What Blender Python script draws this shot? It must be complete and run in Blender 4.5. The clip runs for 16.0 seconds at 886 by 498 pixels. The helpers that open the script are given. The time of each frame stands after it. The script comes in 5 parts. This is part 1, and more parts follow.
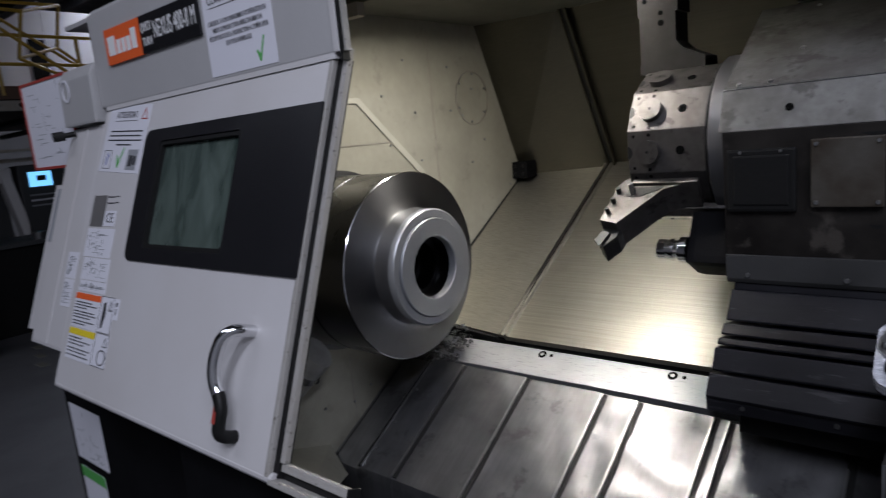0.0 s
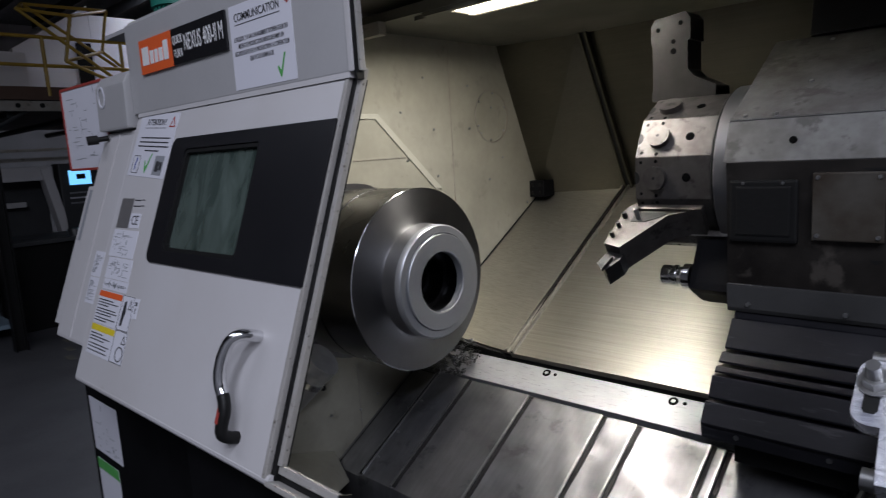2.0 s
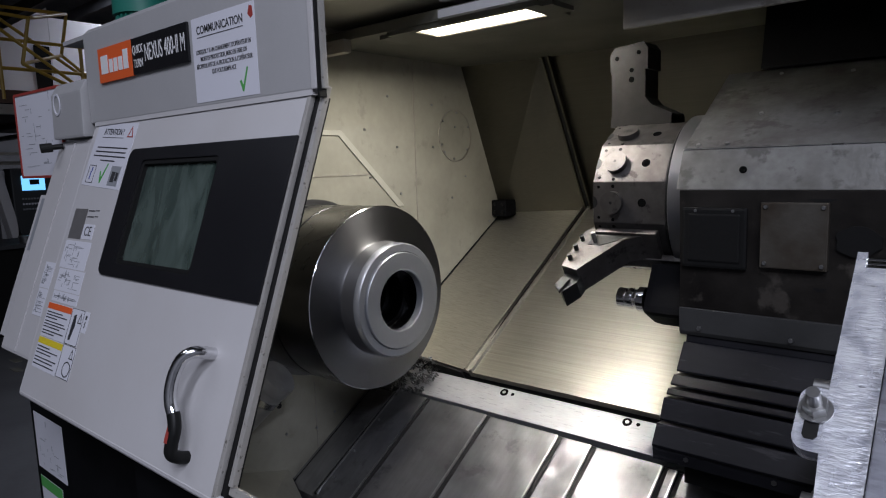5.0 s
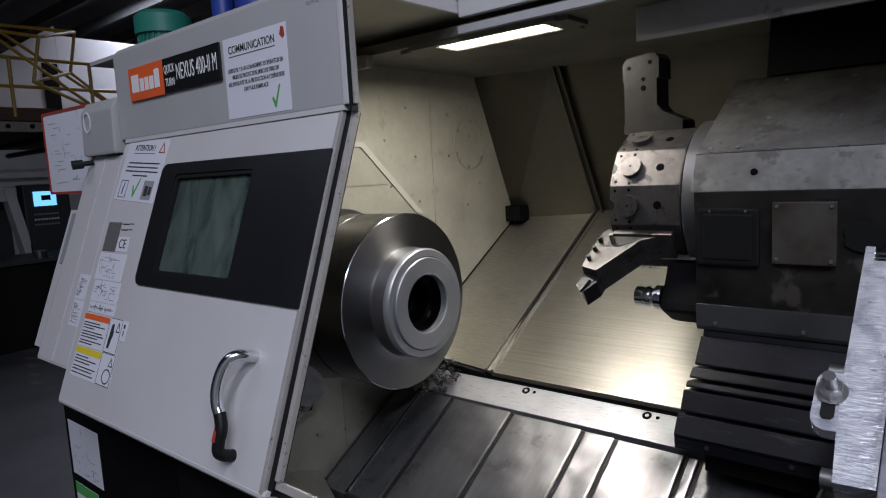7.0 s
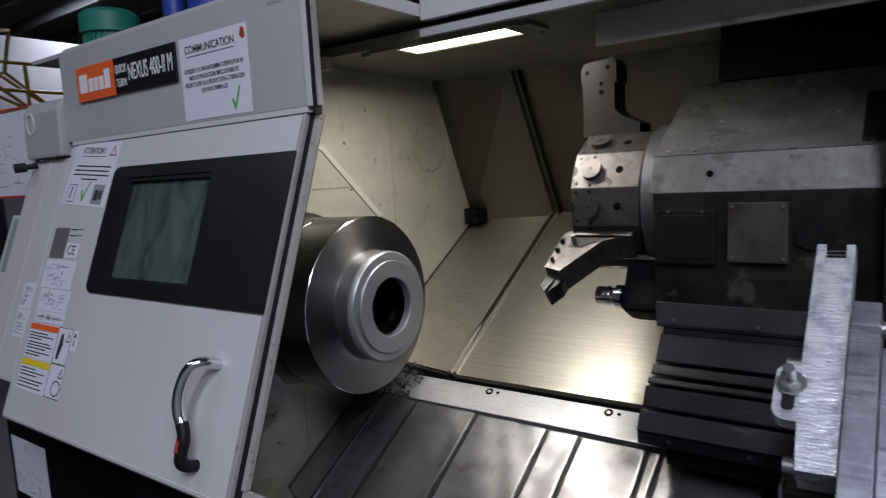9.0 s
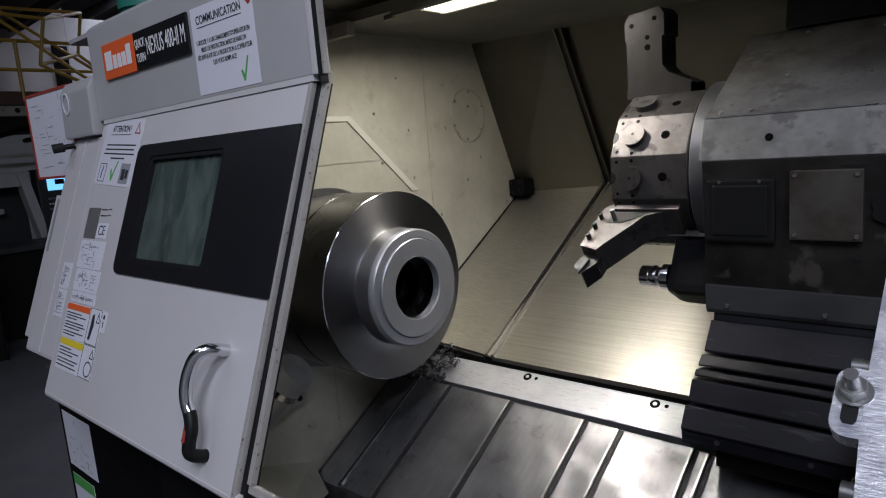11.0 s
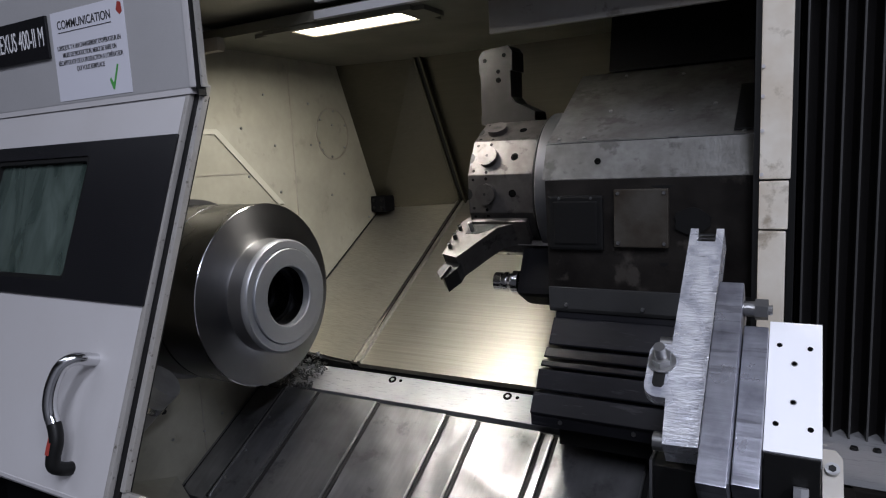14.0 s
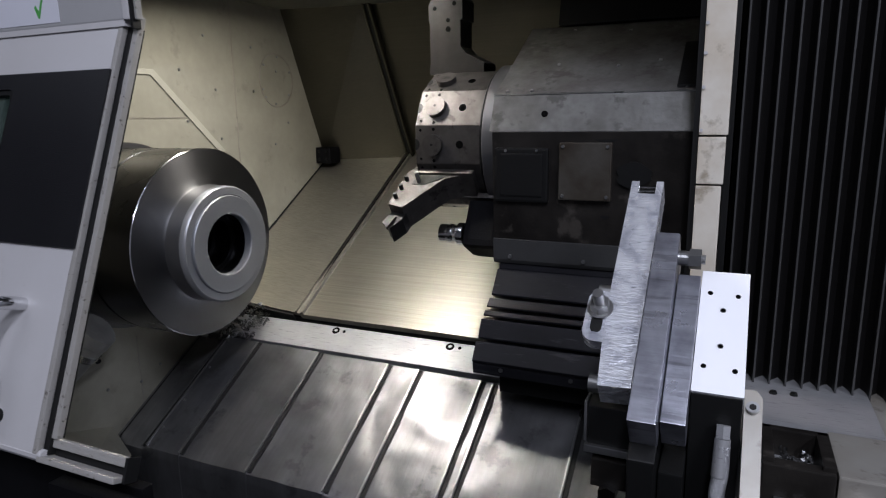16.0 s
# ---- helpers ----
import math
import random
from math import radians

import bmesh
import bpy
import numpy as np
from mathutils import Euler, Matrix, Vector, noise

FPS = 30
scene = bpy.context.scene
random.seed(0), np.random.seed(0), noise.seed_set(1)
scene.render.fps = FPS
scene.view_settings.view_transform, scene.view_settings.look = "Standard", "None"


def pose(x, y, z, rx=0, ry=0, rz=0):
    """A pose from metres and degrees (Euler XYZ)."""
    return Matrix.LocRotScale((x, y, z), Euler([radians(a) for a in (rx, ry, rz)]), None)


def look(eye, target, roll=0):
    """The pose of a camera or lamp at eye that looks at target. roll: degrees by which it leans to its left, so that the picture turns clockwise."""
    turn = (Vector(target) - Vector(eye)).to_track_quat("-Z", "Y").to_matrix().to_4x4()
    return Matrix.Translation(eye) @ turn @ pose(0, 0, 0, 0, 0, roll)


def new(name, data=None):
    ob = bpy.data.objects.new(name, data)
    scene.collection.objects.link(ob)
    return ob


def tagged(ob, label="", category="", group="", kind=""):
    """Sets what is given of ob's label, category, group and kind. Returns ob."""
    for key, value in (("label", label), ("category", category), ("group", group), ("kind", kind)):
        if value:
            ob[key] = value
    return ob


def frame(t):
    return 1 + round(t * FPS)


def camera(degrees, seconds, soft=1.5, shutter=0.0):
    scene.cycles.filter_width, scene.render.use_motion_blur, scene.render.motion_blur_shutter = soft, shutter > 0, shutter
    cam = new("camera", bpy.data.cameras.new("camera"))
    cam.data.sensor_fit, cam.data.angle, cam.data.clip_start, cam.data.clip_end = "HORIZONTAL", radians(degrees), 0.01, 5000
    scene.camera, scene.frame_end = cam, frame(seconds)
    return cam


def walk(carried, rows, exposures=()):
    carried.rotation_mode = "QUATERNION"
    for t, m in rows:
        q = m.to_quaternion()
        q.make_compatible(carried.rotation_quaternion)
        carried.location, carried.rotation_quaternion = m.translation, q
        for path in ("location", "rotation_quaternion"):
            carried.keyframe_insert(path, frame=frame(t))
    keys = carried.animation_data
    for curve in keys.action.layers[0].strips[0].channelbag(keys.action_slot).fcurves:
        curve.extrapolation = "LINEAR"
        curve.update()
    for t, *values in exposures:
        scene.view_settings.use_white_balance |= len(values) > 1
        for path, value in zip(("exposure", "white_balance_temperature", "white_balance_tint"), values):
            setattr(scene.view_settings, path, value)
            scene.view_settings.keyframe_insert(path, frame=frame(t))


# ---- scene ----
cam = camera(68.7, 16.0, soft=1.15, shutter=0.4)
PATH = [
    (0, (1.582, -1.289, 1.53), (0.292, 0.201, 1.187), -5.6),
    (0.5, (1.616, -1.295, 1.528), (0.173, 0.052, 1.212), -6.0),
    (1, (1.631, -1.291, 1.533), (0.165, 0.033, 1.223), -5.8),
    (1.5, (1.638, -1.288, 1.538), (0.185, 0.054, 1.239), -5.3),
    (2, (1.651, -1.277, 1.542), (0.293, 0.161, 1.242), -3.5),
    (2.5, (1.655, -1.274, 1.555), (0.381, 0.241, 1.27), -2.0),
    (3, (1.656, -1.268, 1.551), (0.427, 0.284, 1.271), -1.3),
    (3.5, (1.655, -1.27, 1.551), (0.436, 0.292, 1.276), -1.2),
    (4, (1.656, -1.268, 1.548), (0.414, 0.276, 1.274), -1.5),
    (6.5, (1.67, -1.315, 1.566), (0.373, 0.187, 1.318), -2.2),
    (7, (1.667, -1.376, 1.561), (0.384, 0.139, 1.322), -3.1),
    (7.5, (1.662, -1.428, 1.561), (0.43, 0.13, 1.325), -3.1),
    (8, (1.667, -1.469, 1.558), (0.539, 0.165, 1.321), -2.7),
    (8.5, (1.654, -1.474, 1.557), (0.574, 0.191, 1.311), -2.5),
    (9, (1.639, -1.401, 1.56), (0.475, 0.207, 1.324), -3.2),
    (9.2, (1.635, -1.357, 1.561), (0.405, 0.202, 1.325), -3.4),
    (11.5, (1.667, -1.213, 1.556), (0.337, 0.244, 1.227), -4.8),
    (12, (1.689, -1.245, 1.581), (0.566, 0.383, 1.287), -2.8),
    (12.5, (1.701, -1.283, 1.574), (0.676, 0.414, 1.308), -1.8),
    (13, (1.688, -1.315, 1.556), (0.715, 0.412, 1.288), -1.5),
    (13.5, (1.683, -1.338, 1.552), (0.708, 0.385, 1.271), -2.1),
    (14, (1.691, -1.354, 1.548), (0.728, 0.377, 1.268), -2.8),
    (14.5, (1.706, -1.364, 1.538), (0.757, 0.374, 1.259), -2.5),
    (15, (1.708, -1.376, 1.538), (0.796, 0.37, 1.196), -3.2),
    (15.5, (1.71, -1.372, 1.538), (0.835, 0.382, 1.141), -2.0),
    (16, (1.692, -1.357, 1.521), (0.885, 0.427, 1.116), -0.9),
]
walk(cam, [(t, look(eye, target, roll)) for t, eye, target, roll in PATH])

# ---- light ----
world = bpy.data.worlds.new("world")
scene.world = world
world.use_nodes = True
world.node_tree.nodes["Background"].inputs[0].default_value = (0.55, 0.6, 0.7, 1)
world.node_tree.nodes["Background"].inputs[1].default_value = 0.035


def area_lamp(name, eye, target, sx, sy, power, color, spread=180):
    data = bpy.data.lights.new(name, "AREA")
    data.shape, data.size, data.size_y = "RECTANGLE", sx, sy
    data.energy, data.color, data.spread = power, color, radians(spread)
    ob = new(name, data)
    ob.matrix_world = look(eye, target)
    return ob


WORK = (1.0, 0.95, 0.875)
HALL = (0.80, 0.84, 1.0)
area_lamp("work_lamp", (0.565, 0.21, 1.926), (0.565, 0.30, 1.0), 0.36, 0.08, 11.0, WORK, 168)
area_lamp("hall_lamp", (2.3, -3.2, 4.6), (2.3, -3.1, 0.0), 0.4, 3.0, 150, HALL)
area_lamp("hall_lamp", (5.0, -3.4, 4.7), (5.0, -3.3, 0.0), 0.4, 3.0, 270, HALL)
area_lamp("hall_lamp", (-1.6, -2.6, 4.7), (-1.6, -2.6, 0.0), 3.0, 0.3, 42, HALL)
area_lamp("hall_lamp", (-9.0, 3.5, 4.7), (-9.0, 3.5, 0.0), 3.0, 0.3, 250, HALL)

# ---- materials ----
MATS = {}


def material(name, color, rough=0.5, metal=0.0, grain=(60, 0.15), stain=(6, 0.2), bump=0.05, bump_scale=120,
             stretch=None, emit=0.0, dark=None, spec=0.5, coat=0.0, brushed=None, patch=None):
    """Two scales of noise on colour and gloss, a fine relief, and patches of wear with sharp edges."""
    m = bpy.data.materials.new(name)
    m.use_nodes = True
    t = m.node_tree
    n, l = t.nodes, t.links
    b = n["Principled BSDF"]
    tc = n.new("ShaderNodeTexCoord")
    mp = n.new("ShaderNodeMapping")
    l.new(tc.outputs["Object"], mp.inputs[0])
    if stretch:
        mp.inputs["Scale"].default_value = stretch
    fine = n.new("ShaderNodeTexNoise")
    fine.inputs["Scale"].default_value, fine.inputs["Detail"].default_value = grain[0], 5
    big = n.new("ShaderNodeTexNoise")
    big.inputs["Scale"].default_value, big.inputs["Detail"].default_value = stain[0], 6
    l.new(mp.outputs[0], fine.inputs[0])
    l.new(tc.outputs["Object"], big.inputs[0])
    dk = dark or tuple(c * 0.45 for c in color)
    ramp = n.new("ShaderNodeValToRGB")
    ramp.color_ramp.elements[0].position, ramp.color_ramp.elements[1].position = 0.35, 0.7
    l.new(big.outputs[0], ramp.inputs[0])
    mix = n.new("ShaderNodeMix")
    mix.data_type = "RGBA"
    mix.inputs[6].default_value, mix.inputs[7].default_value = (*color, 1), (*dk, 1)
    mul = n.new("ShaderNodeMath")
    mul.operation = "MULTIPLY"
    l.new(ramp.outputs[0], mul.inputs[0])
    mul.inputs[1].default_value = stain[1]
    l.new(mul.outputs[0], mix.inputs[0])
    mix2 = n.new("ShaderNodeMix")
    mix2.data_type = "RGBA"
    mul2 = n.new("ShaderNodeMath")
    mul2.operation = "MULTIPLY"
    l.new(fine.outputs[0], mul2.inputs[0])
    mul2.inputs[1].default_value = grain[1]
    l.new(mul2.outputs[0], mix2.inputs[0])
    l.new(mix.outputs[2], mix2.inputs[6])
    mix2.inputs[7].default_value = (*dk, 1)
    last = mix2.outputs[2]
    if patch:
        # scale, amount, where the patch begins, its colour, and whether it follows the grain
        pn = n.new("ShaderNodeTexNoise")
        pn.inputs["Scale"].default_value, pn.inputs["Detail"].default_value, pn.inputs["Roughness"].default_value = patch[0], 9, 0.62
        l.new((mp if patch[4] else tc).outputs[0 if patch[4] else "Object"], pn.inputs[0])
        pr = n.new("ShaderNodeMapRange")
        pr.inputs[1].default_value, pr.inputs[2].default_value, pr.inputs[4].default_value = patch[2], patch[2] + 0.07, patch[1]
        l.new(pn.outputs[0], pr.inputs[0])
        mix3 = n.new("ShaderNodeMix")
        mix3.data_type = "RGBA"
        l.new(pr.outputs[0], mix3.inputs[0])
        l.new(last, mix3.inputs[6])
        mix3.inputs[7].default_value = (*patch[3], 1)
        last = mix3.outputs[2]
    l.new(last, b.inputs["Base Color"])
    rr = n.new("ShaderNodeMapRange")
    l.new(big.outputs[0], rr.inputs[0])
    rr.inputs[3].default_value, rr.inputs[4].default_value = max(rough - 0.1, 0.05), min(rough + 0.12, 1)
    l.new(rr.outputs[0], b.inputs["Roughness"])
    b.inputs["Metallic"].default_value = metal
    b.inputs["Specular IOR Level"].default_value = spec
    b.inputs["Coat Weight"].default_value = coat
    if bump:
        bn = n.new("ShaderNodeTexNoise")
        bn.inputs["Scale"].default_value, bn.inputs["Detail"].default_value = bump_scale, 4
        l.new(mp.outputs[0], bn.inputs[0])
        bb = n.new("ShaderNodeBump")
        bb.inputs["Strength"].default_value, bb.inputs["Distance"].default_value = bump, 0.01
        l.new(bn.outputs[0], bb.inputs["Height"])
        l.new(bb.outputs[0], b.inputs["Normal"])
    if brushed:
        way = n.new("ShaderNodeCombineXYZ")
        for k in range(3):
            way.inputs[k].default_value = 0.0 if brushed[1] == "turned" else brushed[1][k]
        if brushed[1] == "turned":
            way = n.new("ShaderNodeTangent")
            way.direction_type, way.axis = "RADIAL", "X"
            b.inputs["Anisotropic Rotation"].default_value = 0.25
        b.inputs["Anisotropic"].default_value = brushed[0]
        l.new(way.outputs[0], b.inputs["Tangent"])
    if emit:
        b.inputs["Emission Color"].default_value = (*color, 1)
        b.inputs["Emission Strength"].default_value = emit
    MATS[name] = m
    return m


M_WHITE = material("white_paint", (0.51, 0.50, 0.51), 0.40, 0, (90, 0.10), (3, 0.22), 0.04, 300, dark=(0.34, 0.31, 0.28), patch=(26, 0.35, 0.68, (0.20, 0.16, 0.13), False))
M_GREY = material("grey_paint", (0.40, 0.395, 0.40), 0.42, 0, (90, 0.1), (4, 0.16), 0.05, 300, patch=(30, 0.3, 0.69, (0.16, 0.13, 0.11), False))
M_BLACK = material("black_paint", (0.008, 0.008, 0.010), 0.36, 0, (200, 0.2), (5, 0.2), 0.15, 400)
M_BASE = material("dark_base_paint", (0.035, 0.037, 0.04), 0.5, 0, (50, 0.3), (5, 0.3), 0.08, 200)
M_END = material("end_wall_steel", (0.40, 0.385, 0.32), 0.46, 0.3, (40, 0.25), (5, 0.45), 0.03, 60, dark=(0.21, 0.20, 0.155), patch=(9, 0.3, 0.60, (0.16, 0.15, 0.12), False))
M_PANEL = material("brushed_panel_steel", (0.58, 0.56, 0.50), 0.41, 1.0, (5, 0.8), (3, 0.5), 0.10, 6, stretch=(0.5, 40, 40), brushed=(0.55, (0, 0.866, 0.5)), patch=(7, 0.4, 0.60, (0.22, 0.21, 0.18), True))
# Panel steel darkened: the dark reflections of the leaning panels are in the colour.
M_PANELUP = material("shaded_panel_steel", (0.115, 0.108, 0.085), 0.42, 1.0, (5, 0.5), (3, 0.4), 0.06, 6, stretch=(0.5, 30, 30), brushed=(0.5, (0, -0.5, 0.866)))
M_WAY = material("way_cover_steel", (0.26, 0.26, 0.27), 0.34, 0.85, (6, 0.5), (7, 0.7), 0.06, 9, stretch=(14, 2, 2), dark=(0.085, 0.085, 0.088), patch=(11, 0.5, 0.57, (0.07, 0.07, 0.073), False))
M_STEEL = material("machined_steel", (0.42, 0.42, 0.42), 0.3, 0.95, (30, 0.4), (9, 0.5), 0.05, 60)
M_BRIGHT = material("bright_milled_steel", (0.88, 0.89, 0.93), 0.26, 0.5, (10, 0.4), (26, 0.95), 0.26, 10, stretch=(5, 20, 20), dark=(0.26, 0.27, 0.32), patch=(8, 0.75, 0.60, (0.07, 0.07, 0.085), True))
M_TURN = material("turned_steel", (0.205, 0.205, 0.21), 0.40, 1.0, (8, 0.4), (5, 0.4), 0.02, 50, brushed=(0.7, "turned"))
M_TURNDK = material("turned_dark_steel", (0.20, 0.20, 0.205), 0.4, 0.9, (8, 0.2), (5, 0.3), 0.02, 50)
M_TURRET = material("turret_steel", (0.105, 0.10, 0.097), 0.46, 0.85, (60, 0.6), (14, 0.8), 0.10, 60, dark=(0.045, 0.04, 0.037), patch=(24, 0.75, 0.56, (0.025, 0.023, 0.021), False))
# Much darker base than the turret steel.
M_ARM = material("dark_tool_steel", (0.030, 0.028, 0.027), 0.34, 0.3, (40, 0.5), (12, 0.7), 0.06, 60, spec=0.25)
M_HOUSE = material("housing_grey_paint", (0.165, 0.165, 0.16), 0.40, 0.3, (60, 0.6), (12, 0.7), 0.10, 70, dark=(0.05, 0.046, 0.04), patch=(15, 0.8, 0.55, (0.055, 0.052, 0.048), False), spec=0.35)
# Near-black base, far darker than the upper casing's grey, with paler stains.
M_HOUSEDK = material("housing_dark_stained_paint", (0.024, 0.0215, 0.019), 0.42, 0.0, (30, 0.5), (9, 1.0), 0.08, 70, dark=(0.005, 0.004, 0.0035), patch=(10, 0.6, 0.57, (0.06, 0.053, 0.046), False), spec=0.2)
M_APRON = material("dark_slide_steel", (0.015, 0.015, 0.018), 0.36, 0.1, (25, 0.5), (8, 0.6), 0.04, 60, stretch=(0.6, 4, 4), patch=(14, 0.5, 0.60, (0.045, 0.045, 0.05), True), spec=0.12)
M_DARK = material("black_steel", (0.010, 0.010, 0.010), 0.42, 0.2, (50, 0.3), (10, 0.3), 0.05, 100, spec=0.25)
M_HOLE = material("dark_hole", (0.004, 0.004, 0.004), 1.0, 0, (50, 0.1), (10, 0.1), 0, spec=0.0)
M_RUBBER = material("black_rubber", (0.010, 0.010, 0.010), 0.5, 0, (60, 0.2), (8, 0.3), 0.04, 100, spec=0.25)
M_BELLOWS = material("bellows_fabric", (0.015, 0.014, 0.014), 0.45, 0, (50, 0.3), (6, 0.3), 0.05, 90, spec=0.2)
M_TRIM = material("bellows_edge_trim", (0.045, 0.045, 0.045), 0.4, 0, (50, 0.4), (6, 0.4), 0.05, 90)
M_CHROME = material("chrome", (0.75, 0.75, 0.76), 0.12, 1.0, (20, 0.05), (10, 0.1), 0)
M_PAPER = material("paper", (0.66, 0.66, 0.72), 0.35, 0, (30, 0.03), (6, 0.04), 0)
M_INK = material("ink", (0.03, 0.03, 0.035), 0.6, 0, (30, 0.1), (6, 0.1), 0)
M_INKGREY = material("grey_ink", (0.25, 0.26, 0.28), 0.6, 0, (30, 0.1), (6, 0.1), 0)
M_ORANGE = material("orange_print", (0.75, 0.12, 0.03), 0.4, 0, (30, 0.05), (6, 0.08), 0)
M_YELLOWP = material("yellow_print", (0.7, 0.55, 0.03), 0.5, 0, (30, 0.05), (6, 0.08), 0)
M_GREENP = material("green_print", (0.08, 0.35, 0.08), 0.5, 0, (30, 0.05), (6, 0.08), 0)
M_LETTER = material("white_lettering", (0.75, 0.75, 0.76), 0.4, 0, (30, 0.03), (6, 0.05), 0)
M_RED = material("red_plastic", (0.35, 0.05, 0.04), 0.4, 0, (30, 0.1), (6, 0.2), 0.02)
M_LAMP = material("lamp_diffuser", (1.0, 0.93, 0.76), 0.5, 0, (10, 0.0), (6, 0.0), 0, emit=9.0)
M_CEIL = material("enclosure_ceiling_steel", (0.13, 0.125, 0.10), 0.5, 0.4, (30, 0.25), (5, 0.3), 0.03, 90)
M_GALV = material("stained_plate_steel", (0.40, 0.385, 0.355), 0.45, 0.5, (30, 0.2), (6, 0.45), 0.04, 70, dark=(0.2, 0.15, 0.09), patch=(16, 0.55, 0.58, (0.10, 0.085, 0.07), False))
M_PLINTH = material("black_plinth_paint", (0.007, 0.007, 0.008), 0.7, 0, (50, 0.3), (5, 0.4), 0.08, 200, spec=0.03)
M_RIB = material("pale_stiffener_steel", (0.50, 0.485, 0.41), 0.5, 0.25, (40, 0.2), (6, 0.3), 0.03, 60)
M_CHIPPED = material("chipped_white_paint", (0.31, 0.30, 0.285), 0.5, 0, (160, 0.15), (20, 0.3), 0.12, 200, dark=(0.2, 0.18, 0.15), patch=(70, 0.8, 0.60, (0.05, 0.04, 0.03), False))
M_RAIL = material("milled_rail_steel", (0.46, 0.46, 0.47), 0.4, 0.5, (14, 0.4), (8, 0.4), 0.05, 20, stretch=(2, 20, 20), patch=(12, 0.5, 0.58, (0.12, 0.12, 0.12), True))
M_CHIP = material("steel_chips", (0.18, 0.18, 0.18), 0.35, 0.9, (60, 0.3), (30, 0.3), 0)
M_FLOOR = material("workshop_concrete", (0.085, 0.085, 0.09), 0.5, 0, (25, 0.35), (1.2, 0.7), 0.06, 40, dark=(0.035, 0.035, 0.04), patch=(1.6, 0.35, 0.53, (0.03, 0.03, 0.033), False))
M_YELLOW = material("yellow_rail_paint", (0.45, 0.29, 0.04), 0.45, 0, (30, 0.2), (6, 0.3), 0.03, 90)
M_GREEN = material("green_motor_paint", (0.02, 0.20, 0.15), 0.45, 0, (30, 0.2), (6, 0.2), 0.03, 90)
M_BLUE = material("blue_paint", (0.02, 0.05, 0.30), 0.4, 0, (30, 0.2), (6, 0.2), 0.02, 90)
M_SHELL = material("grey_hall_wall", (0.24, 0.24, 0.25), 0.7, 0, (30, 0.1), (2, 0.3), 0.03, 90)
M_WALL = material("white_wall_plaster", (0.72, 0.72, 0.74), 0.7, 0, (30, 0.08), (2, 0.12), 0.03, 90)
M_CREAM = material("cream_stained_paint", (0.70, 0.66, 0.58), 0.45, 0, (40, 0.2), (5, 0.5), 0.03, 90, dark=(0.35, 0.23, 0.10), patch=(9, 0.7, 0.59, (0.22, 0.17, 0.11), False))
M_BROWN = material("brown_timber", (0.10, 0.055, 0.035), 0.6, 0, (20, 0.4), (4, 0.3), 0.06, 60, stretch=(1, 8, 8))


def glass_material():
    m = bpy.data.materials.new("dirty_green_glass")
    m.use_nodes = True
    t = m.node_tree
    n, l = t.nodes, t.links
    b = n["Principled BSDF"]
    noise_a = n.new("ShaderNodeTexNoise")
    noise_a.inputs["Scale"].default_value = 4
    noise_a.inputs["Detail"].default_value = 6
    noise_a.inputs["Distortion"].default_value = 0.6
    tc = n.new("ShaderNodeTexCoord")
    # Upright streaks in the colour: dirt together with pale reflections.
    streak = n.new("ShaderNodeMapping")
    streak.inputs["Rotation"].default_value = (0, radians(14), 0)
    streak.inputs["Scale"].default_value = (3.2, 1, 0.9)
    l.new(tc.outputs["Object"], streak.inputs[0])
    l.new(streak.outputs[0], noise_a.inputs[0])
    ramp = n.new("ShaderNodeValToRGB")
    ramp.color_ramp.elements[0].color, ramp.color_ramp.elements[1].color = (0.02, 0.035, 0.03, 1), (0.15, 0.19, 0.17, 1)
    ramp.color_ramp.elements[0].position, ramp.color_ramp.elements[1].position = 0.30, 0.78
    l.new(noise_a.outputs[0], ramp.inputs[0])
    l.new(ramp.outputs[0], b.inputs["Base Color"])
    b.inputs["Roughness"].default_value = 0.12
    b.inputs["Transmission Weight"].default_value = 0.25
    return m


M_GLASS = glass_material()


# ---- builders ----
def thing(name, at, label, category, group="", kind=""):
    ob = new(name)
    ob.location = at
    ob.empty_display_size = 0.05
    return tagged(ob, label, category, group, kind)


def part(name, bm, mat, parent=None, label="", smooth=False):
    """Links a bmesh in world places as one mesh, under a thing (Empty) or a part."""
    bmesh.ops.recalc_face_normals(bm, faces=bm.faces)
    me = bpy.data.meshes.new(name)
    bm.to_mesh(me)
    bm.free()
    me.materials.append(mat)
    if smooth:
        me.polygons.foreach_set("use_smooth", [True] * len(me.polygons))
        me.set_sharp_from_angle(angle=radians(35))
    ob = new(name, me)
    if parent:
        ob.parent = parent
        if parent.type == "EMPTY":
            ob.matrix_parent_inverse = Matrix.Translation(-parent.location)
    if label:
        ob["label"] = label
    return ob


def whole(name, bm, mat, label, category="", group="", kind="", smooth=False):
    return tagged(part(name, bm, mat, None, "", smooth), label, category, group, kind)


def B():
    return bmesh.new()


def box(bm, x0, x1, y0, y1, z0, z1, m=None, bevel=0.0):
    mat = Matrix.Translation(((x0 + x1) / 2, (y0 + y1) / 2, (z0 + z1) / 2)) @ Matrix.Diagonal((abs(x1 - x0), abs(y1 - y0), abs(z1 - z0), 1))
    made = bmesh.ops.create_cube(bm, size=1, matrix=mat)["verts"]
    if bevel:
        edges = list({e for v in made for e in v.link_edges})
        made = bmesh.ops.bevel(bm, geom=edges, offset=bevel, segments=2, profile=0.7, affect="EDGES")["verts"]
    if m is not None:
        bmesh.ops.transform(bm, matrix=m, verts=list(made))
    return bm


